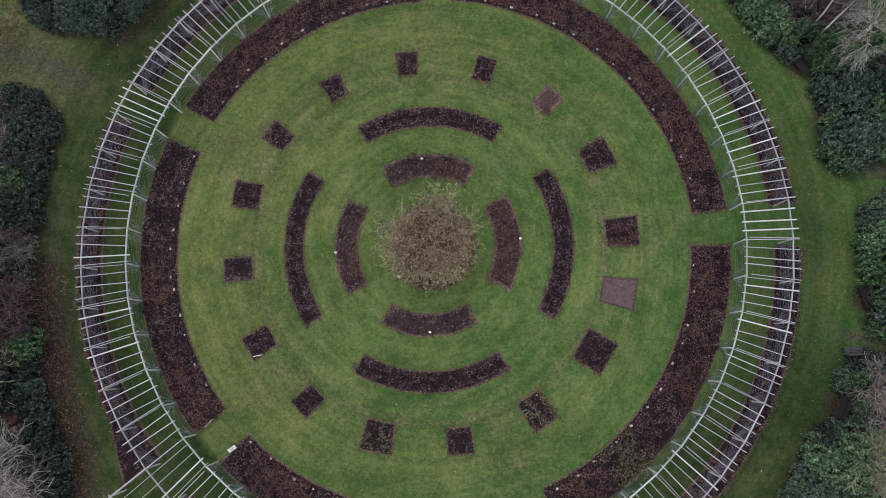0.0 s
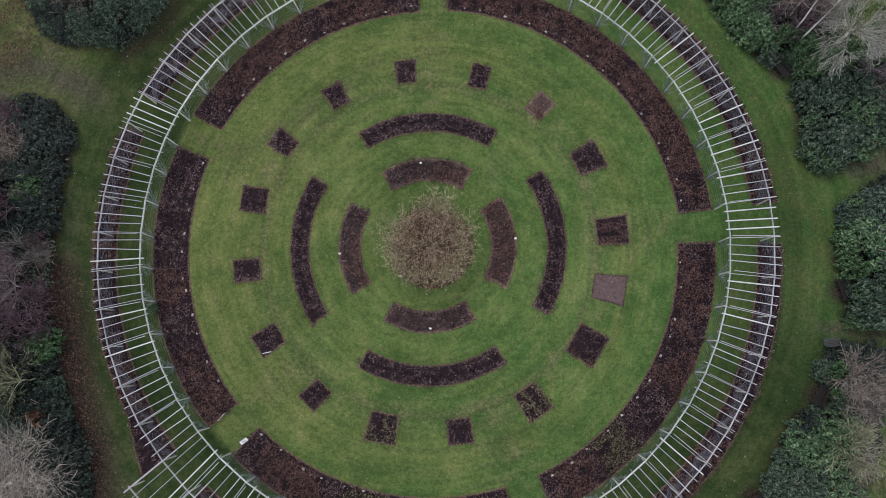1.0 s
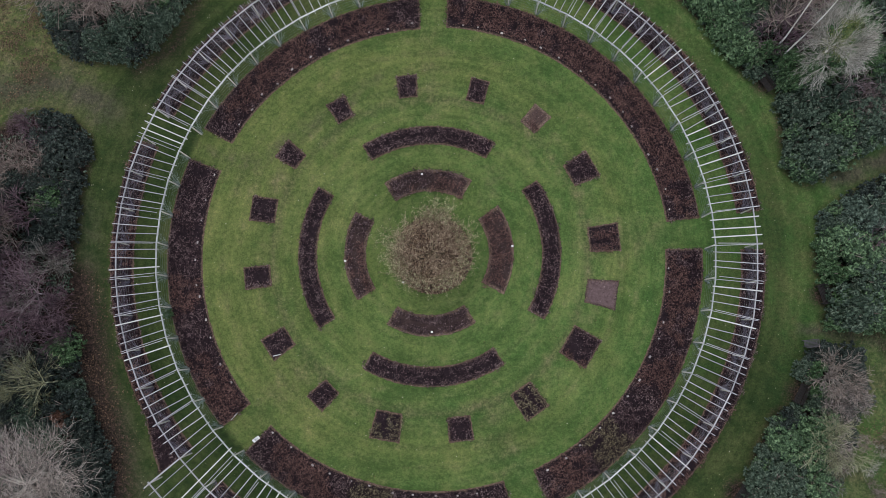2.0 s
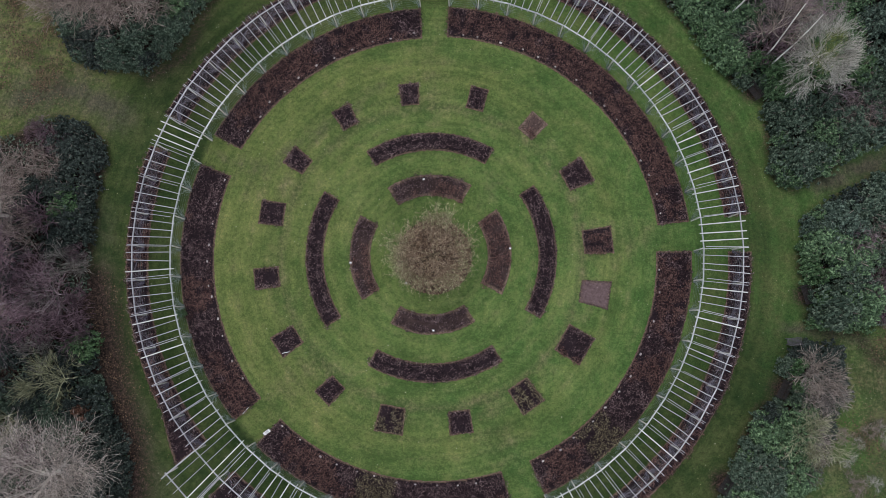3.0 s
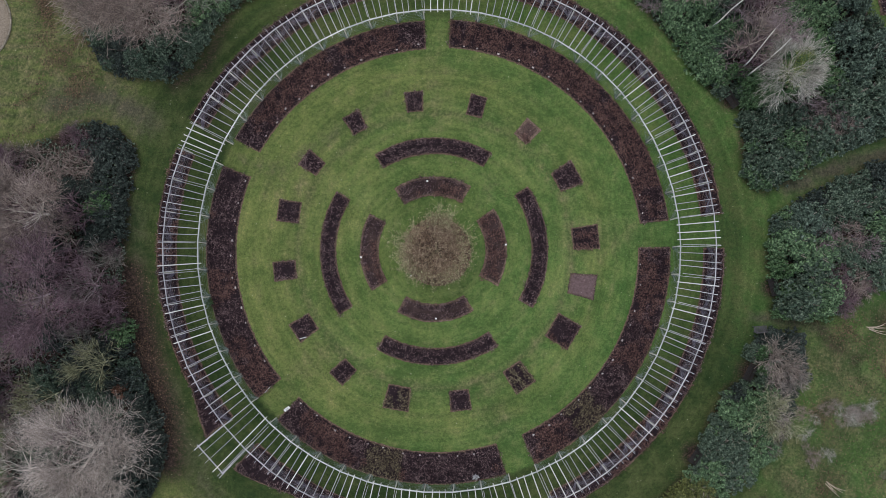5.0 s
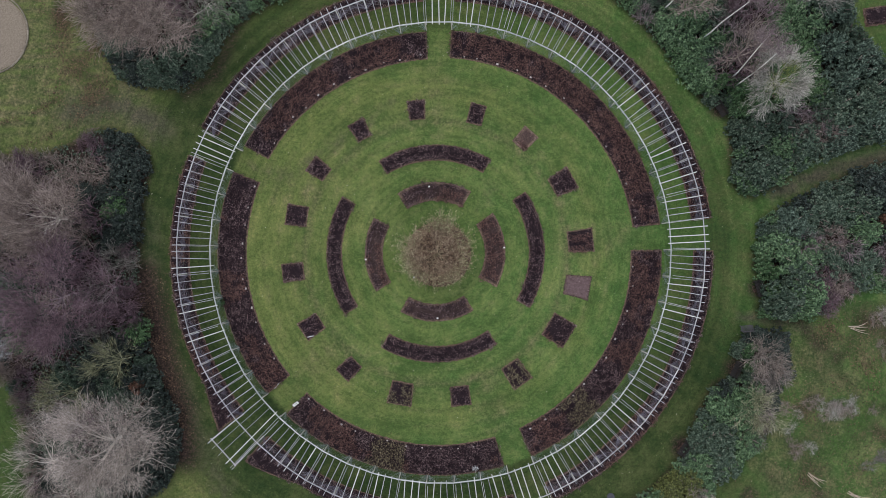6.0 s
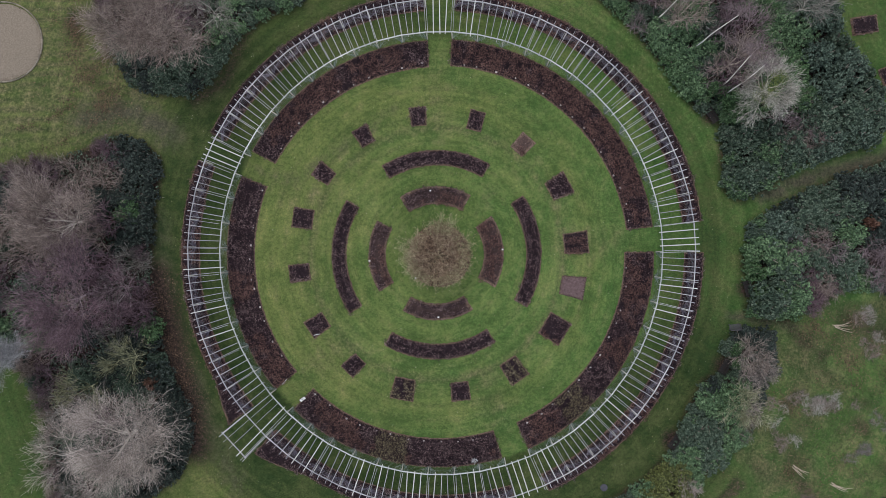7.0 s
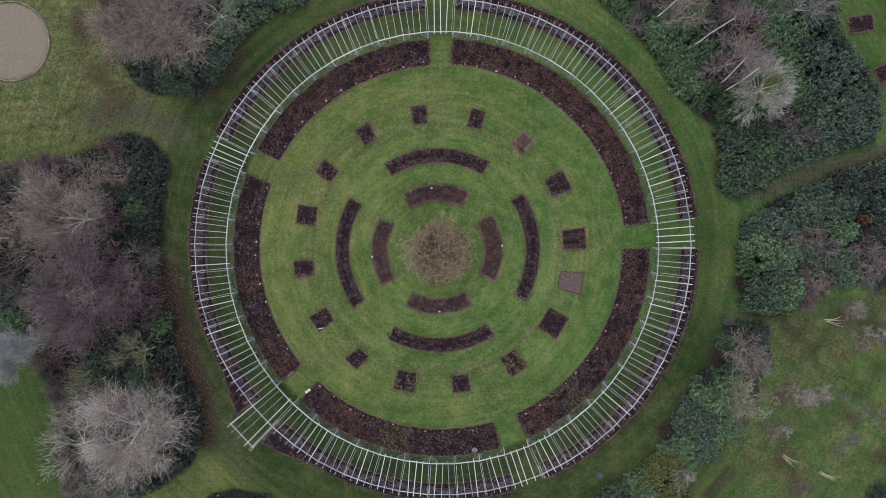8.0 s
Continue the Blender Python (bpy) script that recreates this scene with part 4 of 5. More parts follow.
def foliage_unit(seed, leaf, clumps, each, tall):
    """A lumpy dome of leaf rosettes set on overlapping lobes, about two metres in radius before scaling."""
    rng = np.random.default_rng(seed)
    lobes = 20
    q = np.sqrt(rng.uniform(0, 1, lobes)) * 1.3
    b = rng.uniform(0, 2 * math.pi, lobes)
    lobe = np.stack([q * np.cos(b), q * np.sin(b), tall * (0.72 - 0.3 * (q / 1.3) ** 2) * rng.uniform(0.7, 1.05, lobes) - 0.3], 1)
    size = rng.uniform(0.4, 0.8, lobes)
    k = rng.integers(0, lobes, clumps)
    d = rng.normal(0, 1, (clumps, 3))
    d[:, 2] = np.abs(d[:, 2]) - 0.35
    d /= np.linalg.norm(d, axis=1, keepdims=True)
    c = lobe[k] + d * size[k][:, None] * np.array([1, 1, 0.8]) * rng.uniform(0.86, 1.08, clumps)[:, None]
    n = clumps * each
    w = np.repeat(np.arange(clumps), each)
    e = rng.normal(0, 1, (n, 3))
    e /= np.linalg.norm(e, axis=1, keepdims=True)
    e = e + d[w] * 0.7
    at = c[w] + e * (0.17 * rng.uniform(0.35, 1.0, n) * rng.uniform(0.7, 1.3, clumps)[w])[:, None]
    low = rng.uniform(0, 1, n) < 0.14
    at[low, 2] *= rng.uniform(0.1, 1, low.sum())
    at[:, 2] = np.maximum(at[:, 2], 0.06)
    return mesh_of("foliage", *blades(at, leaf, 0.45, 2.0, rng), LEAF["laurel"])


def stem_unit(seed):
    rng = np.random.default_rng(seed)
    a = rng.uniform(0, 2 * math.pi, 9)
    tip = np.stack([np.cos(a) * rng.uniform(0.3, 1.1, 9), np.sin(a) * rng.uniform(0.3, 1.1, 9), rng.uniform(0.9, 1.7, 9)], 1)
    foot = np.stack([np.cos(a) * 0.15, np.sin(a) * 0.15, np.full(9, -0.05)], 1)
    v, f = tubes(foot, tip, 0.04, 0.015, 5)
    return mesh_of("base", v, f, BARK["brown"], True)


def brush_unit(seed):
    """A leafless bush: many thin stems from the ground that fork."""
    rng = np.random.default_rng(seed)
    segs = []
    for _ in range(20):
        a = rng.uniform(0, 2 * math.pi)
        d = Vector((math.cos(a) * rng.uniform(0.1, 0.9), math.sin(a) * rng.uniform(0.1, 0.9), 1)).normalized()
        p = Vector((math.cos(a) * rng.uniform(0, 0.5), math.sin(a) * rng.uniform(0, 0.5), 0))
        m_ = p + d * rng.uniform(0.7, 1.1)
        segs.append((p, m_, 0.022, 0.016))
        for _ in range(5):
            d2 = (d + Vector(rng.normal(0, 0.5, 3))).normalized()
            t_ = m_ + d2 * rng.uniform(0.4, 0.9)
            segs.append((m_, t_, 0.014, 0.009))
            for _ in range(4):
                d3 = (d2 + Vector(rng.normal(0, 0.6, 3))).normalized()
                s0 = m_.lerp(t_, rng.uniform(0.4, 1))
                segs.append((s0, s0 + d3 * rng.uniform(0.25, 0.6), 0.009, 0.005))
    return seg_mesh("crown", segs, BARK["brown"], 3, 0.008)


FOLIAGE = [foliage_unit(50 + i, (0.096, 0.086, 0.106, 0.09)[i], (290, 310, 270, 300)[i], 15, (1.9, 1.7, 2.1, 1.8)[i]) for i in range(4)]
EDGE_FOLIAGE = [foliage_unit(80 + i, 0.135, 150, 16, (1.8, 2.0, 1.7)[i]) for i in range(3)]
STEMS = [stem_unit(60 + i) for i in range(2)]
BRUSH = [brush_unit(70 + i) for i in range(3)]
SHRUB_WORDS = {
    "laurel": "glossy green laurel shrub", "holly": "dark green holly shrub", "blue": "blue-green rhododendron shrub", "dark": "very dark dense evergreen shrub",
    "bright": "fresh green leafy shrub", "pale": "pale green leafy shrub", "gold": "golden olive evergreen shrub", "rust": "small shrub with rusty red leaves",
}
BRUSH_WORDS = {"pink": "leafless pinkish brush", "pale": "leafless pale grey brush", "purple": "leafless purplish brush", "brown": "leafless brown brush", "grey": "leafless grey brush", "tan": "leafless tan brush", "cream": "leafless pale brush", "olive": "leafless olive brush", "silver": "leafless silvery brush"}


def repaint(ob, mat):
    ob.material_slots[0].link = 'OBJECT'
    ob.material_slots[0].material = mat


def shrub(x, y, r, h, kind, rng, edge=False):
    t = thing("shrub", x, y, 0, 0, SHRUB_WORDS[kind] + " in the border", "shrub")
    m = Matrix.LocRotScale(None, Euler((0, 0, rng.uniform(0, 6.28))), (r / 1.9, r / 1.9, h / 1.9))
    repaint(link("foliage", EDGE_FOLIAGE[rng.integers(0, 3)] if edge or r < 1.15 else FOLIAGE[rng.integers(0, 4)], t, m=m), LEAF[kind])
    link("base", STEMS[rng.integers(0, 2)], t, m=m)
    return t


def brush(x, y, r, h, kind, rng):
    t = thing("leafless_bush", x, y, 0, 0, BRUSH_WORDS[kind] + " in the border", "bush")
    m = Matrix.LocRotScale(None, Euler((0, 0, rng.uniform(0, 6.28))), (r / 1.3, r / 1.3, h / 1.7))
    repaint(link("crown", BRUSH[rng.integers(0, 3)], t, m=m), BARK[kind])
    return t


def clearance(poly, x, y):
    return float(near_line(np.array(x), np.array(y), poly + poly[:1]))


def fill(poly, gap, chooser, seed, reach=(-48, 48, -28, 28.5)):
    """Shrubs over a plot, at least gap apart, held inside its border."""
    rng = np.random.default_rng(seed)
    xs, ys = [p[0] for p in poly], [p[1] for p in poly]
    placed = []
    for _ in range(1400):
        x = rng.uniform(max(min(xs), reach[0]), min(max(xs), reach[1]))
        y = rng.uniform(max(min(ys), reach[2]), min(max(ys), reach[3]))
        if not inside(poly, np.array(x), np.array(y)):
            continue
        edge = clearance(poly, x, y)
        if edge < 1.5 or any((x - a) ** 2 + (y - b) ** 2 < (gap * g) ** 2 for a, b, g in placed):
            continue
        form, kind, r, h = chooser(x, y, edge, rng)
        if form is None:
            continue
        r = min(r * 1.12, edge + 0.7)
        placed.append((x, y, max(0.55, min(1.1, r / 1.7))))
        form(x, y, r, h, kind, rng)


def hedge_row(poly, chooser, seed, x_most=46.5, y_most=27.5):
    """A close row of smaller shrubs along the border of a plot."""
    rng = np.random.default_rng(seed)
    todo = 0.0
    for (x0, y0), (x1, y1) in zip(poly, poly[1:] + poly[:1]):
        length = math.hypot(x1 - x0, y1 - y0)
        while todo < length:
            px, py = x0 + (x1 - x0) * todo / length, y0 + (y1 - y0) * todo / length
            todo += rng.uniform(0.95, 1.3)
            if abs(px) > x_most or abs(py) > y_most:
                continue
            deep = rng.uniform(0.6, 0.85)
            nx, ny = -(y1 - y0) / length * deep, (x1 - x0) / length * deep
            if not inside(poly, np.array(px + nx), np.array(py + ny)):
                nx, ny = -nx, -ny
            form, kind, r, h = chooser(px + nx, py + ny, 0.8, rng)
            if form is shrub:
                shrub(px + nx, py + ny, rng.uniform(0.9, 1.2), h * rng.uniform(0.6, 0.85), kind, rng, True)
            elif form is brush and rng.uniform() < 0.7:
                brush(px + nx, py + ny, rng.uniform(0.9, 1.2), h * 0.75, kind, rng)
        todo -= length


def pick(rng, *kinds):
    return kinds[rng.integers(0, len(kinds))]


def west(x, y, edge, rng):
    if x < -38.5 and -9 < y < -2.5:
        return shrub, pick(rng, "holly", "laurel", "holly"), rng.uniform(1.4, 1.9), rng.uniform(2.0, 3.0)
    if -7.5 < y < 1.2 and x > -34:
        return brush, pick(rng, "purple", "purple", "grey"), rng.uniform(1.4, 1.9), rng.uniform(1.8, 2.6)
    if x < -37.5 and rng.uniform() < 0.7:
        return brush, pick(rng, "brown", "purple", "brown"), rng.uniform(1.4, 2.0), rng.uniform(1.8, 2.6)
    if y > 6.5 and x < -31.3:
        return brush, pick(rng, "brown", "brown", "purple"), rng.uniform(1.2, 1.6), rng.uniform(1.2, 1.8)
    if x > -31.8 and edge < 3.6:
        k = "dark" if y > 3 or y < -13 else pick(rng, "holly", "dark", "dark")
        return shrub, k, rng.uniform(1.4, 2.0), rng.uniform(1.8, 2.6)
    if y > 8 and x > -36:
        return shrub, "dark", 1.6, 2.0
    if rng.uniform() < (0.42 if y > -6 else 0.15):
        return brush, pick(rng, "purple", "brown", "grey"), rng.uniform(1.4, 2.0), rng.uniform(1.8, 3.0)
    return shrub, pick(rng, "holly", "dark", "dark", "holly"), rng.uniform(1.2, 1.9), rng.uniform(1.2, 2.2)


def north_west(x, y, edge, rng):
    if edge < 3.0 and y < 22:
        return shrub, pick(rng, "holly", "holly", "dark"), rng.uniform(1.3, 1.9), rng.uniform(1.4, 2.1)
    if x > -23:
        return shrub, pick(rng, "laurel", "holly", "dark"), rng.uniform(1.3, 1.9), 2.0
    return brush, pick(rng, "brown", "purple"), rng.uniform(1.4, 1.9), rng.uniform(1.6, 2.4)


def north_east(x, y, edge, rng):
    if (27.0 < x < 31.5 and 15.8 < y < 24.5) or (20 < x < 24 and y > 21.8):
        return (brush, pick(rng, "pink", "pink", "purple"), 1.6, 2.4) if rng.uniform() < 0.8 else (shrub, "holly", 1.3, 1.4)
    if 33 < x < 36.5 and 10.5 < y < 14.5:
        return brush, pick(rng, "pink", "purple", "brown"), 1.4, 1.5
    if x > 36:
        return shrub, pick(rng, "blue", "blue", "holly"), rng.uniform(1.6, 2.2), rng.uniform(2.2, 3.2)
    if y < 12.5:
        return shrub, pick(rng, "holly", "laurel", "holly", "laurel"), rng.uniform(1.5, 2.1), rng.uniform(2.0, 2.8)
    return shrub, pick(rng, "laurel", "laurel", "bright", "bright", "holly"), rng.uniform(1.4, 2.0), rng.uniform(1.7, 2.4)


def east(x, y, edge, rng):
    if 35.0 < x < 39.4 and y < -2.2:
        return brush, pick(rng, "purple", "brown"), 1.3, 0.9
    if 39.4 < x < 42.5 and y < -2.4:
        return shrub, "bright", 1.3, 1.1
    if 34.5 < x < 39 and -0.6 < y < 1.8:
        return (brush, pick(rng, "brown", "pink"), 1.3, 1.7) if rng.uniform() < 0.6 else (shrub, "holly", 1.2, 1.6)
    if x > 41 and -3 < y < 1:
        return brush, pick(rng, "pink", "brown"), 1.4, 1.4
    if x < 35.0 and y < 0.2:
        return shrub, pick(rng, "laurel", "laurel", "bright", "holly"), rng.uniform(1.5, 2.1), rng.uniform(2.2, 3.0)
    return shrub, pick(rng, "blue", "holly", "holly", "laurel", "dark"), rng.uniform(1.4, 2.1), rng.uniform(1.6, 2.4)


def south_east(x, y, edge, rng):
    if y > -9:
        return shrub, "dark", 1.3, 1.6
    if x < 30 and -12 < y < -9.5:
        return shrub, "bright", 1.1, 1.4
    if x > 29.5:
        return (brush, pick(rng, "cream", "grey"), 1.3, 1.6) if rng.uniform() < 0.55 else (shrub, "dark", 1.2, 1.4)
    if y < -23 and x < 20.8:
        return shrub, pick(rng, "laurel", "pale", "holly"), 1.7, 2.0
    if y < -21 and x < 24:
        return shrub, "gold", 1.4, 1.8
    if y < -23:
        return brush, "cream", 1.2, 1.4
    return shrub, pick(rng, "holly", "dark", "holly") if y > -13.5 else pick(rng, "laurel", "laurel", "holly"), rng.uniform(1.4, 1.9), rng.uniform(1.7, 2.4)


for k, (plot, gap, chooser) in enumerate(((WEST_WOOD, 1.75, west), (NORTH_WEST_WOOD, 1.7, north_west), (NORTH_EAST_WOOD, 1.6, north_east), (EAST_WOOD, 1.6, east), (SOUTH_EAST_WOOD, 1.45, south_east),
                                         (SOUTH_WOOD, 1.8, lambda x, y, e, rng: (shrub, "dark", 1.6, 1.6)))):
    fill(plot, gap, chooser, 101 + k)
    hedge_row(plot, chooser, 121 + k)


def carpet(poly, per_metre, seed):
    """Ivy and bramble leaves that cover the ground under the shrubs."""
    rng = np.random.default_rng(seed)
    xs, ys = np.array([p[0] for p in poly]), np.array([p[1] for p in poly])
    n = int((xs.max() - xs.min()) * (ys.max() - ys.min()) * per_metre)
    x, y = rng.uniform(xs.min(), xs.max(), n), rng.uniform(ys.min(), ys.max(), n)
    keep = inside(poly, x, y) & (wobble(x, y, 0.9, seed) > -0.5) & (np.abs(x) < 50) & (np.abs(y) < 33)
    x, y = x[keep], y[keep]
    at = np.stack([x, y, 0.1 + 0.35 * rng.uniform(0, 1, len(x)) * (wobble(x, y, 1.3, 1.0) + 1)], 1)
    v, f = blades(at, 0.15, 0.5, 1.6, rng)
    tagged(link("ground_ivy", mesh_of("ground_ivy", v, f, LEAF["holly"])), "dark green ivy covering ground beneath shrubs", "ivy", "", "stuff")


for k, plot in enumerate(WOODS):
    carpet(plot, 30, 200 + k)
srng = np.random.default_rng(107)
shrub(-28.3, -12.3, 0.8, 3.3, "rust", srng)
shrub(44.2, -25.2, 1.2, 1.5, "dark", srng)
shrub(42.2, 2.6, 0.75, 2.4, "rust", srng)
shrub(-20.6, -4.5, 0.42, 1.5, "bright", srng)
shrub(27.2, 15.6, 1.1, 2.2, "bright", srng)
shrub(29.3, -9.5, 0.9, 2.0, "bright", srng)
shrub(-39.8, -5.2, 1.4, 2.6, "bright", srng)
shrub(-28.6, -7.2, 1.5, 2.4, "bright", srng)
shrub(28.4, 14.2, 0.9, 2.1, "bright", srng)
shrub(28.6, 13.2, 0.8, 2.3, "laurel", srng)
shrub(26.1, 14.9, 0.8, 2.0, "laurel", srng)
shrub(-30.6, 4.6, 1.7, 2.0, "bright", srng)
shrub(-41.4, -4.6, 1.5, 2.6, "laurel", srng)
shrub(29.4, 13.2, 1.3, 2.6, "bright", srng)



def meadow_clumps():
    """Low dead brambles and bracken on the rough grass."""
    rng = np.random.default_rng(108)
    for x, y, w, d, kind, n in ((37.6, -15.2, 2.4, 0.7, "brown", 18), (43.6, -16.6, 0.9, 0.7, "grey", 3), (41.6, -19.6, 1.2, 0.8, "grey", 4), (33.6, -19.2, 1.5, 1.0, "brown", 4),
                                (36.4, -24.8, 1.0, 0.7, "purple", 2), (43.2, -9.2, 1.7, 1.2, "brown", 7), (42.5, -6.4, 2.0, 0.7, "brown", 4), (32.5, -15.6, 1.2, 1.2, "brown", 4)):
        for _ in range(n):
            px, py = x + rng.normal(0, w * 0.5), y + rng.normal(0, d * 0.5)
            t = thing("bramble_clump", px, py, 0, 0, "low dead bramble clump on rough grass", "bramble", "brambles on the meadow")
            m = Matrix.LocRotScale(None, Euler((0, 0, rng.uniform(0, 6.28))), (rng.uniform(0.35, 0.7), rng.uniform(0.35, 0.7), 0.07))
            repaint(link("crown", BRUSH[rng.integers(0, 3)], t, m=m), BARK["pale" if kind == "brown" and rng.uniform() < 0.45 else kind])


def rough_grass(n, seed):
    """Tussocks, dead bracken and leaves of the unmown corner."""
    rng = np.random.default_rng(seed)
    x, y = rng.uniform(30, 49, n), rng.uniform(-30, -5, n)
    patch = wobble(x, y, 0.55, 4.0) + 0.6 * wobble(x, y, 1.7, 1.0)
    out = ~inside(SOUTH_EAST_WOOD, x, y) & ~inside(EAST_WOOD, x, y) & (x + 0.25 * y > 27.5)
    for name, mat, sel, size, lab in (("rough_grass", M_TUSSOCK, patch < 0.1, 0.05, "rough green grass tussocks on the meadow"),
                                      ("dead_bracken", M_LEAFMULCH, (patch > 0.35) & (rng.uniform(0, 1, n) < 0.6), 0.045, "dead brown bracken and leaves on the meadow")):
        k = out & sel
        v, f = blades(np.stack([x[k], y[k], rng.uniform(0.05, 0.16, k.sum())], 1), size, 0.7, 2.2, rng)
        tagged(link(name, mesh_of(name, v, f, mat)), lab, "grass" if size > 0.048 else "bracken", "", "stuff")


rough_grass(52000, 109)
meadow_clumps()

# ---- pergola ----
R_IN, R_OUT, BEAM_Z = 21.3, 24.42, 2.32


def ring_angles():
    """Where the pairs of posts stand, from gate to gate, in degrees."""
    spans = [(-0.15, 86.2, 13), (86.2, 92.75, 1), (92.75, 152.2, 9), (152.2, 158.0, 1), (158.0, 197.7, 6), (197.7, 218.9, 3), (218.9, 225.6, 1), (225.6, 286.6, 9), (286.6, 293.35, 1), (293.35, 359.85, 10)]
    return [a + (b - a) * i / n for a, b, n in spans for i in range(n)]


def is_gate(a0, a1):
    mid = ((a0 + a1) / 2) % 360
    return any(g0 - 1 < mid < g1 + 1 or g0 - 1 < mid + 360 < g1 + 1 for g0, g1 in GATES)


def on_ring(r, a, z=0.0):
    return Vector((r * math.cos(radians(a)), r * math.sin(radians(a)), z))


def stick(name, me, p, q, parent, label=""):
    """A bar whose mesh is one metre long in x, laid from p to q."""
    d = q - p
    rot = d.to_track_quat('X', 'Z').to_matrix().to_4x4()
    return link(name, me, parent, label, Matrix.Translation((p + q) / 2) @ rot @ Matrix.Diagonal((d.length, 1, 1, 1)))


def build_pergola():
    perg = thing("pergola", PERG_C[0], PERG_C[1], 0, 0, "ring-shaped weathered timber pergola round the rose garden", "pergola")
    post = box_mesh("post", (0.095, 0.095, 1.0), M_WOOD_POST, 0.012, Matrix.Translation((0, 0, 0.5)))
    beam = box_mesh("beam", (1.0, 0.074, 0.15), M_WOOD_BEAM, 0.012)
    outer_beam = box_mesh("beam", (1.0, 0.06, 0.15), M_WOOD, 0.01)
    thin = box_mesh("rafter", (1.0, 0.046, 0.13), M_WOOD, 0.01)
    slim = box_mesh("rafter", (1.0, 0.033, 0.12), M_WOOD, 0.008)
    thick = box_mesh("rafter", (1.0, 0.076, 0.15), M_WOOD_NEW, 0.012)
    wire = box_mesh("wire", (1.0, 0.006, 0.006), M_WIRE, 0.0)
    rng = np.random.default_rng(5)
    angles = ring_angles()
    for i, a0 in enumerate(angles):
        a1 = angles[(i + 1) % len(angles)] + (360 if i + 1 == len(angles) else 0)
        gate = is_gate(a0, a1)
        for r in (R_IN, R_OUT):
            p = on_ring(r, a0 + rng.normal(0, 0.08))
            link("post", post, perg, m=Matrix.Translation(p - Vector((0, 0, 0.1))) @ pose(0, 0, 0, rng.normal(0, 0.7), rng.normal(0, 0.7), a0) @ Matrix.Diagonal((1, 1, BEAM_Z + 0.02, 1)))
            stick("beam", beam if r == R_IN else outer_beam, on_ring(r, a0, BEAM_Z) - on_ring(0.04, (a0 + a1) / 2 + 90), on_ring(r, a1, BEAM_Z + rng.normal(0, 0.008)), perg)
            if not gate:
                for k in range(5):
                    stick("wire", wire, on_ring(r - 0.02, a0, 0.4 + 0.4 * k), on_ring(r - 0.02, a1, 0.4 + 0.4 * k + rng.normal(0, 0.012)), perg)
        for s, off in ((0, -0.19), (0, 0.19), (0.25, 0), (0.5, 0), (0.75, 0)):
            a = a0 + (a1 - a0) * s + off * (1 if s == 0 else 0) + rng.normal(0, 0.12)
            skew = rng.normal(0, 0.14 if s else 0.03) + (-0.2 * off)
            out = 0.34 + rng.normal(0, 0.05)
            far = R_OUT + out
            if 218.5 < a < 226.1:
                far = 27.75
            new_wood = bool(s) and (gate and not 218.5 < a < 226.1 or rng.uniform() < (0.34 if 228 < a < 302 else 0.05) or any(abs(a - b) < 0.9 for b in (345.0, 318.6, 192.9, 11.6, 81.2)))
            stick("rafter", thick if new_wood else (thin if s and not 218.5 < a < 226.1 else slim), on_ring(R_IN - 0.26 + rng.normal(0, 0.05) + (0.45 if off > 0 else 0), a - skew, BEAM_Z + 0.13 + rng.normal(0, 0.006)),
                  on_ring(far, a + skew, BEAM_Z + 0.13 + rng.normal(0, 0.01)), perg, "pale newer rafter" if new_wood else "")
    # the porch at the south-west gate
    ga, gb = 218.9, 225.6
    for a in (ga, gb):
        p = on_ring(27.3, a)
        link("post", post, perg, m=Matrix.Translation(p - Vector((0, 0, 0.1))) @ pose(0, 0, 0, 0, 0, a) @ Matrix.Diagonal((1, 1, BEAM_Z + 0.02, 1)))
        stick("beam", outer_beam, on_ring(R_OUT + 0.06, a, BEAM_Z - 0.005), on_ring(27.4, a, BEAM_Z - 0.005), perg)
    stick("beam", outer_beam, on_ring(27.3, ga - 0.3, BEAM_Z), on_ring(27.3, gb + 0.3, BEAM_Z), perg)
    return perg, angles


pergola, post_angles = build_pergola()


def climbers(r, seed, many, wide, mat, label):
    """Bare climbing canes fanned over the wires beside each post of one ring."""
    rng = np.random.default_rng(seed)
    p0, p1, r0 = [], [], []
    n = len(post_angles)
    for i, a0 in enumerate(post_angles):
        a1 = post_angles[(i + 1) % n] + (360 if i + 1 == n else 0)
        before = post_angles[i - 1] - (360 if i == 0 else 0)
        for side, gate in ((1, is_gate(a0, a1)), (-1, is_gate(before, a0))):
            if gate:
                continue
            for _ in range(int(rng.integers(many // 3, many))):
                a = a0 + side * rng.uniform(0.05, 0.5)
                z = 0.05
                step = rng.uniform(0.25, 0.75)
                turn = side * wide * rng.uniform(0.0, 1.0) ** 1.5
                for k in range(5):
                    q = (a + turn * (0.5 + 0.35 * k), min(z + step * rng.uniform(0.5, 1.0), BEAM_Z))
                    p0.append(on_ring(r + rng.normal(0, 0.05), a, z))
                    p1.append(on_ring(r + rng.normal(0, 0.06), q[0], q[1]))
                    r0.append(0.0095 - 0.0012 * k)
                    a, z = q
    v, f = tubes(np.array(p0), np.array(p1), np.array(r0), np.array(r0) * 0.85)
    v = v + np.array([PERG_C[0], PERG_C[1], 0])
    tagged(link("climbing_roses", mesh_of("climbing_roses", v, f, mat)), label, "climbing roses", "", "stuff")


climbers(R_IN, 8, 32, 0.42, M_CLIMB, "bare grey climbing canes tied along inner wires")
climbers(R_OUT, 9, 48, 0.8, M_CLIMB_DARK, "bare violet-grey climbing canes tied along outer wires")

# ---- small things ----


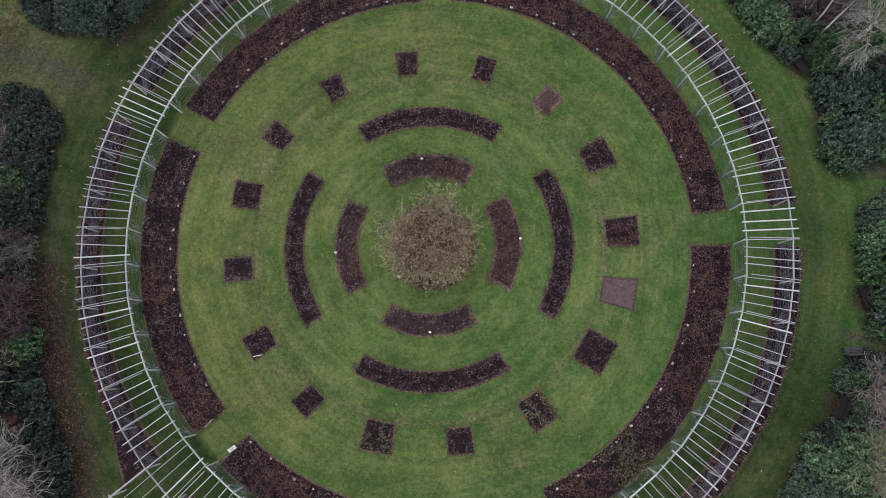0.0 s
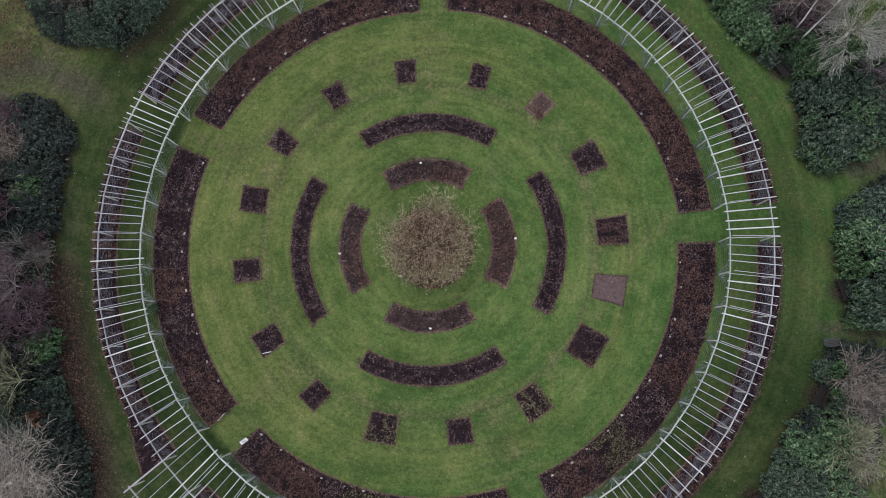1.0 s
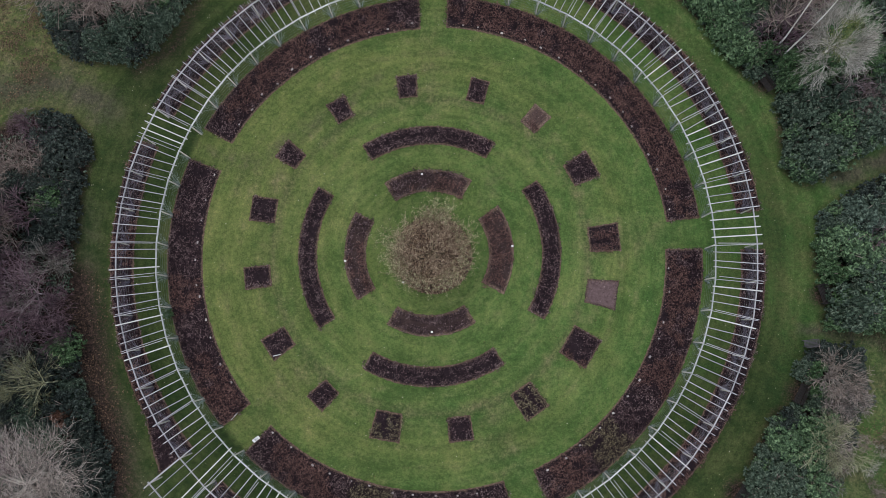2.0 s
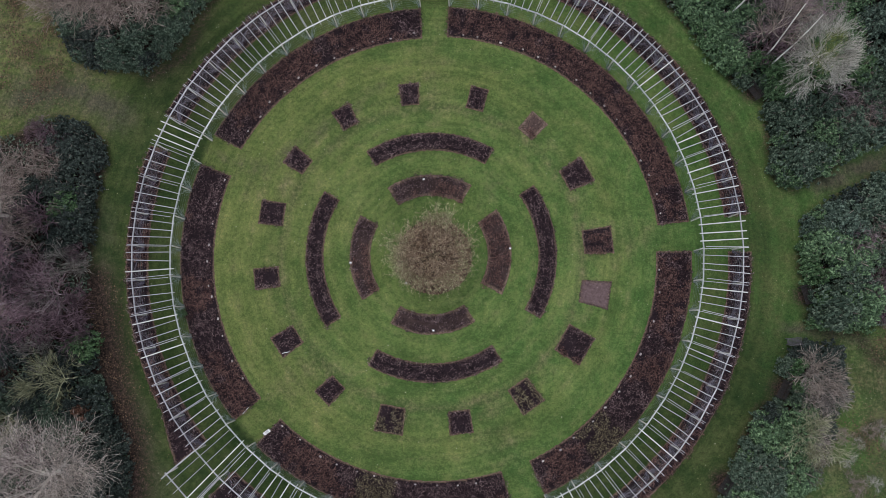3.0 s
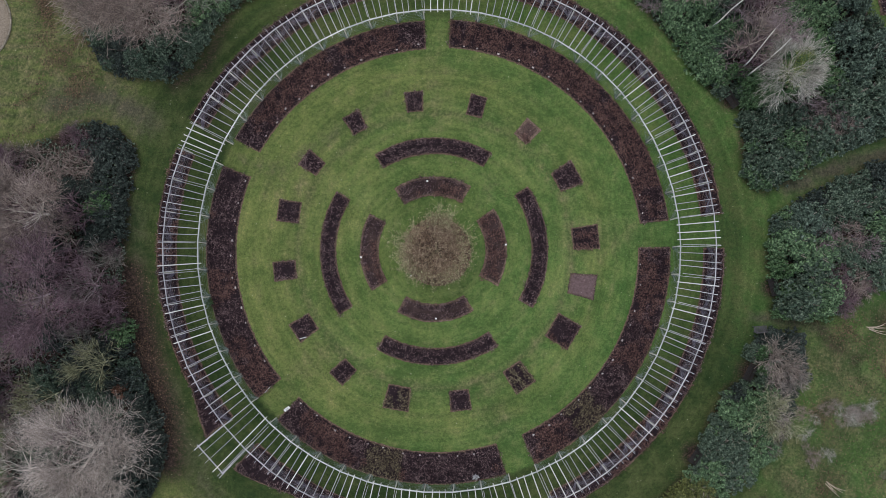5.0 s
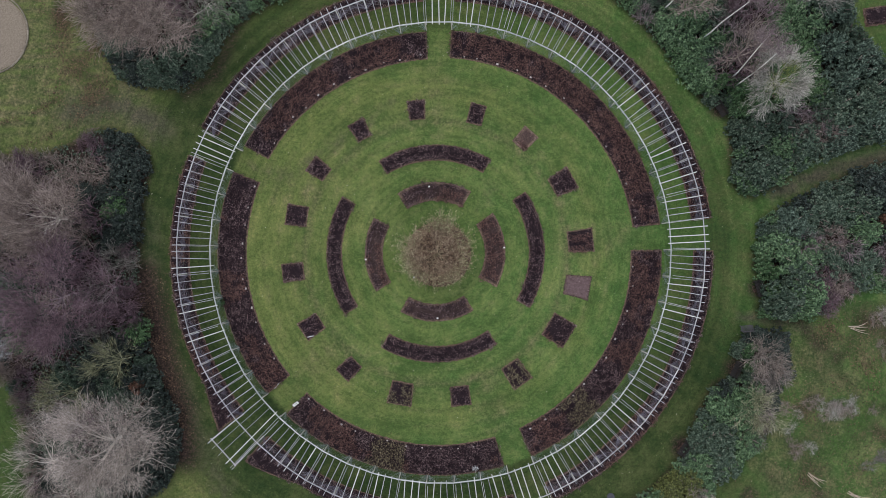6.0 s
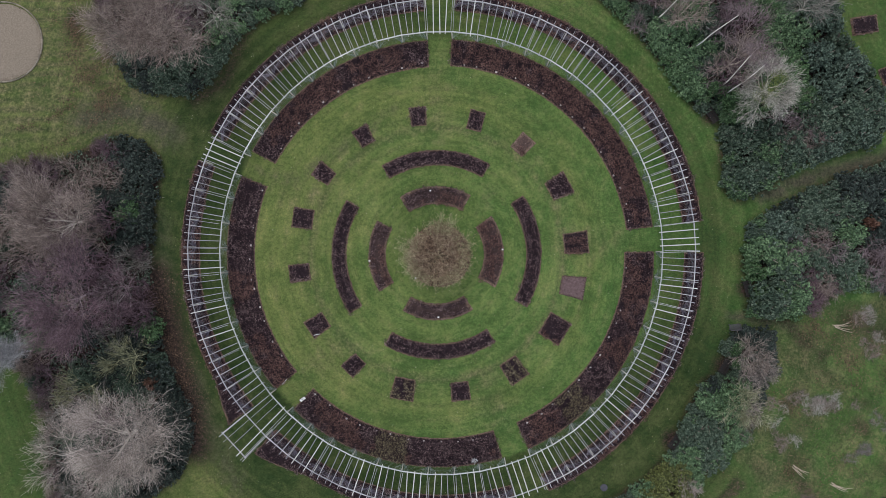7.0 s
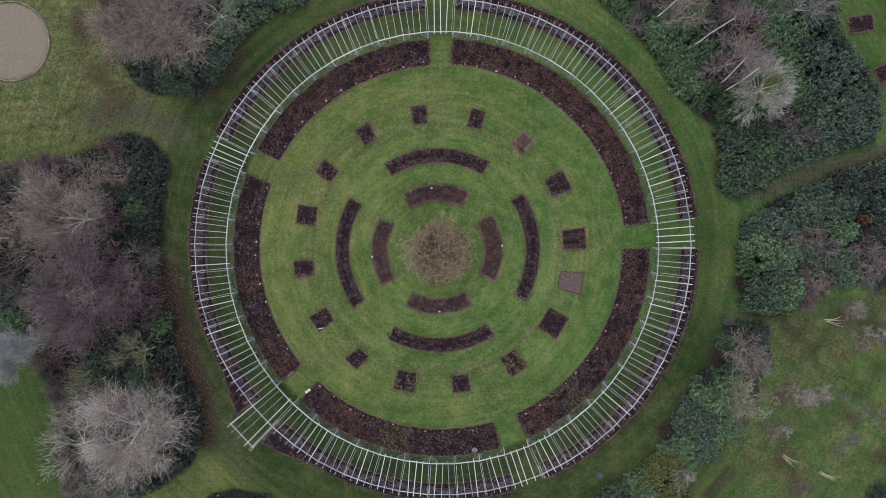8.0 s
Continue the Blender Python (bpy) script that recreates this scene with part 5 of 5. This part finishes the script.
def bench(x, y, rz, length=1.55, wood=None):
    t = thing("park_bench", x, y, 0.02, rz, ("pale grey" if wood else "dark") + " weathered slatted timber park bench against the shrubs", "bench", "benches round the garden")
    slat = box_mesh("slat", (length, 0.075, 0.03), wood or M_BENCH, 0.006)
    for k in range(5):
        link("slat", slat, t, m=pose(0, -0.2 + 0.1 * k, 0.46))
    for k in range(3):
        link("back_slat", slat, t, m=pose(0, 0.27 + 0.03 * k, 0.6 + 0.13 * k, 78))
    for s in (-1, 1):
        for yy, h in ((-0.2, 0.46), (0.27, 0.9)):
            bm = bmesh.new()
            box(bm, (0.06, 0.06, h), Matrix.Translation((s * (length / 2 - 0.1), yy, h / 2 + 0.02)), 0.008)
            part("leg", bm, wood or M_BENCH, t)
        bm = bmesh.new()
        box(bm, (0.06, 0.52, 0.035), Matrix.Translation((s * (length / 2 - 0.04), 0.02, 0.66)), 0.008)
        part("armrest", bm, wood or M_BENCH, t)
    return t


BENCHES = [(27.0, 13.25, -57), (30.35, -3.7, -75), (28.05, -11.25, -118), (23.1, -18.6, -125)]
for x, y, rz in BENCHES:
    bench(x, y, rz)
bench(29.15, -7.4, 185, 1.1, M_BENCH_PALE)


def sign(x, y, rz):
    t = thing("information_sign", x, y, 0, rz, "white slanted information panel beside the rose bed", "sign")
    bm = bmesh.new()
    box(bm, (0.58, 0.28, 0.03), pose(0, 0, 0.8, 25), 0.008)
    panel = part("panel", bm, M_WHITE, t)
    for s in (-0.28, 0.28):
        bm = bmesh.new()
        box(bm, (0.05, 0.05, 0.8), Matrix.Translation((s, 0.02, 0.38)), 0.006)
        part("leg", bm, M_METAL, t, "dark metal leg")
    bar = box_mesh("text_bar", (0.36, 0.01, 0.004), M_METAL, 0.0)
    for k in range(5):
        link("text_bar", bar, panel, m=pose(0, 0, 0.8, 25) @ Matrix.Translation((0.02, 0.09 - 0.045 * k, 0.018)) @ Matrix.Diagonal((1 - 0.12 * (k % 3), 1, 1, 1)))
    return t


sign(-13.4, -14.15, 36)


def plaque(name, x, y, rz, size, mat, label):
    t = thing(name, x, y, 0.08, rz, label, "plant label", "labels in the beds")
    bm = bmesh.new()
    box(bm, (size, size * 0.8, 0.02), pose(0, 0, 0.42, 18), 0.004)
    part("plate", bm, mat, t)
    bm = bmesh.new()
    box(bm, (0.02, 0.02, 0.46), Matrix.Translation((0, 0.01, 0.19)), 0.0)
    part("stake", bm, M_METAL, t)
    return t


prng = np.random.default_rng(21)
for a0, a1, r0, r1 in OUTER:
    for k in range(int((a1 - a0) / 5.2)):
        a = a0 + 2.6 + 5.2 * k + prng.normal(0, 0.7)
        p = on_ring(r0 + prng.uniform(0.15, 0.45), a)
        plaque("plant_label", p.x + BED_C[0], p.y, a + 90 + prng.normal(0, 15), prng.uniform(0.13, 0.22), M_PLAQUE, "small faded plant label on a stake")
for x, y in ((-0.55, 6.3), (-6.66, -0.56), (6.5, 0.42), (0.1, -6.2), (-2.1, -2.3)):
    plaque("plant_label", x, y, prng.uniform(-20, 20), 0.17, M_WHITE, "clean white plant label on a stake")


def branch_pile(x, y, rz, n, length, seed):
    rng = np.random.default_rng(seed)
    t = thing("branch_pile", x, y, 0.05, rz, "fan of pale cut branches lying on rough grass", "branches", "cut branches on the meadow")
    for _ in range(n):
        a = rng.normal(0, 0.22)
        p = np.array([[rng.uniform(-0.2, 0.2), rng.uniform(-0.12, 0.12), 0.06]])
        l1 = length * rng.uniform(0.6, 1.0)
        q = p + np.array([[math.cos(a) * l1 * 0.5, math.sin(a) * l1 * 0.5, rng.uniform(0.05, 0.25)]])
        s = q + np.array([[math.cos(a + 0.15) * l1 * 0.5, math.sin(a + 0.15) * l1 * 0.5, -0.1]])
        v, f = join(tubes(p, q, 0.03, 0.024, 6), tubes(q, s, 0.024, 0.01, 6))
        link("branch", mesh_of("branch", v, f, M_LOG, True), t)


branch_pile(38.9, -7.45, -8, 7, 1.9, 41)
branch_pile(34.8, -21.2, -38, 6, 1.8, 42)
branch_pile(38.6, -23.0, -35, 6, 1.9, 43)


def stick_on_bed(x, y, rz, length=0.62):
    t = thing("wooden_stake", x, y, 0.2, rz, "pale wooden stake lying across the bed", "stake")
    bm = bmesh.new()
    box(bm, (length, 0.055, 0.05), Matrix.Translation((0, 0, 0)), 0.008)
    part("shaft", bm, M_WOOD_BEAM, t)


stick_on_bed(-12.05, -7.85, 12)
stick_on_bed(-15.3, -12.5, 48, 0.75)


def pale_plant(x, y):
    """A small silvery plant whose leaves spread from one root."""
    rng = np.random.default_rng(33)
    t = thing("silver_plant", x, y, 0.08, 0, "small silvery white leafy plant at the bed's edge", "plant")
    a, lean = rng.uniform(0, 2 * math.pi, 26), rng.uniform(0.1, 0.34, 26)
    tip = np.stack([np.cos(a) * lean, np.sin(a) * lean, rng.uniform(0.2, 0.5, 26)], 1)
    link("stems", mesh_of("stems", *tubes(np.zeros((26, 3)), tip, 0.01, 0.006, 4), BARK["silver"], True), t)
    at = np.repeat(tip, 5, 0) * rng.uniform(0.6, 1.1, (130, 1)) + rng.normal(0, 0.03, (130, 3))
    link("leaves", mesh_of("leaves", *leaves(at, 0.05, 0.5, 2.2, rng), M_SILVER_LEAF), t)


pale_plant(3.5, -20.5)


def drain_cover(x, y):
    t = thing("drain_cover", x, y, 0.03, 20, "round grey drain cover set in the grass", "drain cover")
    for name, r, z, mat in (("rim", 0.36, 0.03, M_LID), ("lid", 0.29, 0.045, M_LID)):
        bm = bmesh.new()
        made = bmesh.ops.create_cone(bm, cap_ends=True, segments=32, radius1=r, radius2=r, depth=0.06, matrix=Matrix.Translation((0, 0, z - 0.03)))
        bmesh.ops.bevel(bm, geom=[e for e in bm.edges if all(v.co.z > z - 0.01 for v in e.verts)], offset=0.008, segments=1, affect='EDGES')
        part(name, bm, mat, t)


drain_cover(16.3, -23.3)


def gravel_circle(x, y, r):
    t = thing("gravel_circle", x, y, 0, 0, "round pale gravel area with a stone rim", "gravel area", "", "structure")
    rr, aa = np.meshgrid(np.linspace(0.0005, 1, 14), np.linspace(0, 2 * math.pi, 72, endpoint=False), indexing="ij")
    z = 0.1 + 0.02 * wobble(rr * np.cos(aa) * r, rr * np.sin(aa) * r, 2.5) - 0.12 * (rr > 0.99)
    i = np.arange(14 * 72).reshape(14, 72)
    f = np.stack([i[:-1], i[1:], np.roll(i[1:], -1, 1), np.roll(i[:-1], -1, 1)], -1).reshape(-1, 4)
    link("gravel", mesh_of("gravel", np.stack([rr * np.cos(aa) * r, rr * np.sin(aa) * r, z], -1).reshape(-1, 3), f, M_SAND, True), t)
    stone = box_mesh("edging_stone", (0.12, 0.48, 0.16), M_EDGING, 0.02)
    n = int(2 * math.pi * r / 0.5)
    for k in range(n):
        a = 360 * k / n
        p = on_ring(r + 0.05, a, 0.06)
        link("edging_stone", stone, t, m=Matrix.Translation(p) @ pose(0, 0, 0, 0, 0, a + RNG.normal(0, 1.5)))




def lawn_specks(n, seed):
    """Single fallen leaves and daisies on the grass."""
    rng = np.random.default_rng(seed)
    x, y = rng.uniform(-46, 46, n), rng.uniform(-27, 27, n)
    at = np.stack([x, y, np.full(n, 0.06)], 1)
    v, f = leaves(at, rng.uniform(0.03, 0.07, n), 0.3, 1.4, rng)
    tagged(link("lawn_leaves", mesh_of("lawn_leaves", v, f, M_SPECK)), "pale single leaves scattered on the lawn", "leaves", "", "stuff")


lawn_specks(5200, 77)


def leaf_drift(spine, width, n, seed):
    """Brown fallen leaves blown together along a line, thinning out to its sides."""
    rng = np.random.default_rng(seed)
    k, t = rng.integers(0, len(spine) - 1, n), rng.uniform(0, 1, n)
    pts = np.array(spine)
    p = pts[k] + (pts[k + 1] - pts[k]) * t[:, None] + rng.normal(0, width, (n, 2))
    p = p[wobble(p[:, 0], p[:, 1], 1.6, seed) + rng.normal(0, 0.5, n) > 0.0]
    at = np.column_stack([p, rng.uniform(0.05, 0.1, len(p))])
    tagged(link("fallen_leaves", mesh_of("fallen_leaves", *leaves(at, rng.uniform(0.045, 0.1, len(p)), 0.35, 1.5, rng), M_DRIFT)), "reddish brown fallen leaves drifted on the grass", "leaves", "", "stuff")


leaf_drift([(-37.5, 27), (-35.5, 22), (-33.8, 18.5), (-32, 15)], 1.5, 5200, 78)
leaf_drift([(-36.0, 25.2), (-36.2, 23.5), (-35.5, 21.5), (-36.6, 19.8)], 0.45, 1000, 83)
leaf_drift([(-34.6, 22.9), (-32.6, 21.7), (-33.2, 20.0), (-31.8, 18.6)], 0.6, 1300, 84)
leaf_drift([(-37.9, 17.5), (-35.0, 18.3), (-33.6, 15.7), (-33.1, 14.9)], 0.6, 1000, 85)
leaf_drift([(-43.3, 12.7), (-40.9, 13.3), (-38.4, 14.2), (-36.2, 15.5)], 0.2, 420, 86)
leaf_drift([(-44.5, 9.3), (-41.0, 10.2), (-38.1, 11.4), (-34.8, 13.0), (-32.8, 14.6)], 0.2, 560, 87)
leaf_drift([(-37, 19), (-35, 13)], 2.2, 1200, 79)
leaf_drift([(-27.3, -2), (-26.6, -8), (-25.6, -12), (-24.2, -17)], 0.9, 2600, 80)
leaf_drift([(35.0, -6.4), (37.5, -7.9), (40.8, -7.3)], 0.9, 2600, 81)
leaf_drift([(38.6, -11.0), (44.6, -11.6)], 1.6, 2600, 88)
leaf_drift([(33.5, -14.9), (35.2, -16.4)], 0.7, 900, 89)
leaf_drift([(34.1, -20.3), (34.9, -22.3)], 0.6, 900, 90)
leaf_drift([(34, -14), (42, -18), (33, -24)], 3.0, 3000, 82)
gravel_circle(-43.3, 21.8, 3.95)


def far_bed(x, y, w, d, rz):
    c, s = math.cos(radians(rz)), math.sin(radians(rz))

    def corner(u, v):
        px, py = (u - 0.5) * w, (v - 0.5) * d
        return x + px * c - py * s, y + px * s + py * c
    plant_bed("oblong rose bed in the neighbouring lawn", corner, w * d, w, d, "dark", 1.0, 60)


far_bed(42.2, 22.0, 2.6, 1.8, 8)
far_bed(44.9, 17.2, 2.6, 1.8, 20)
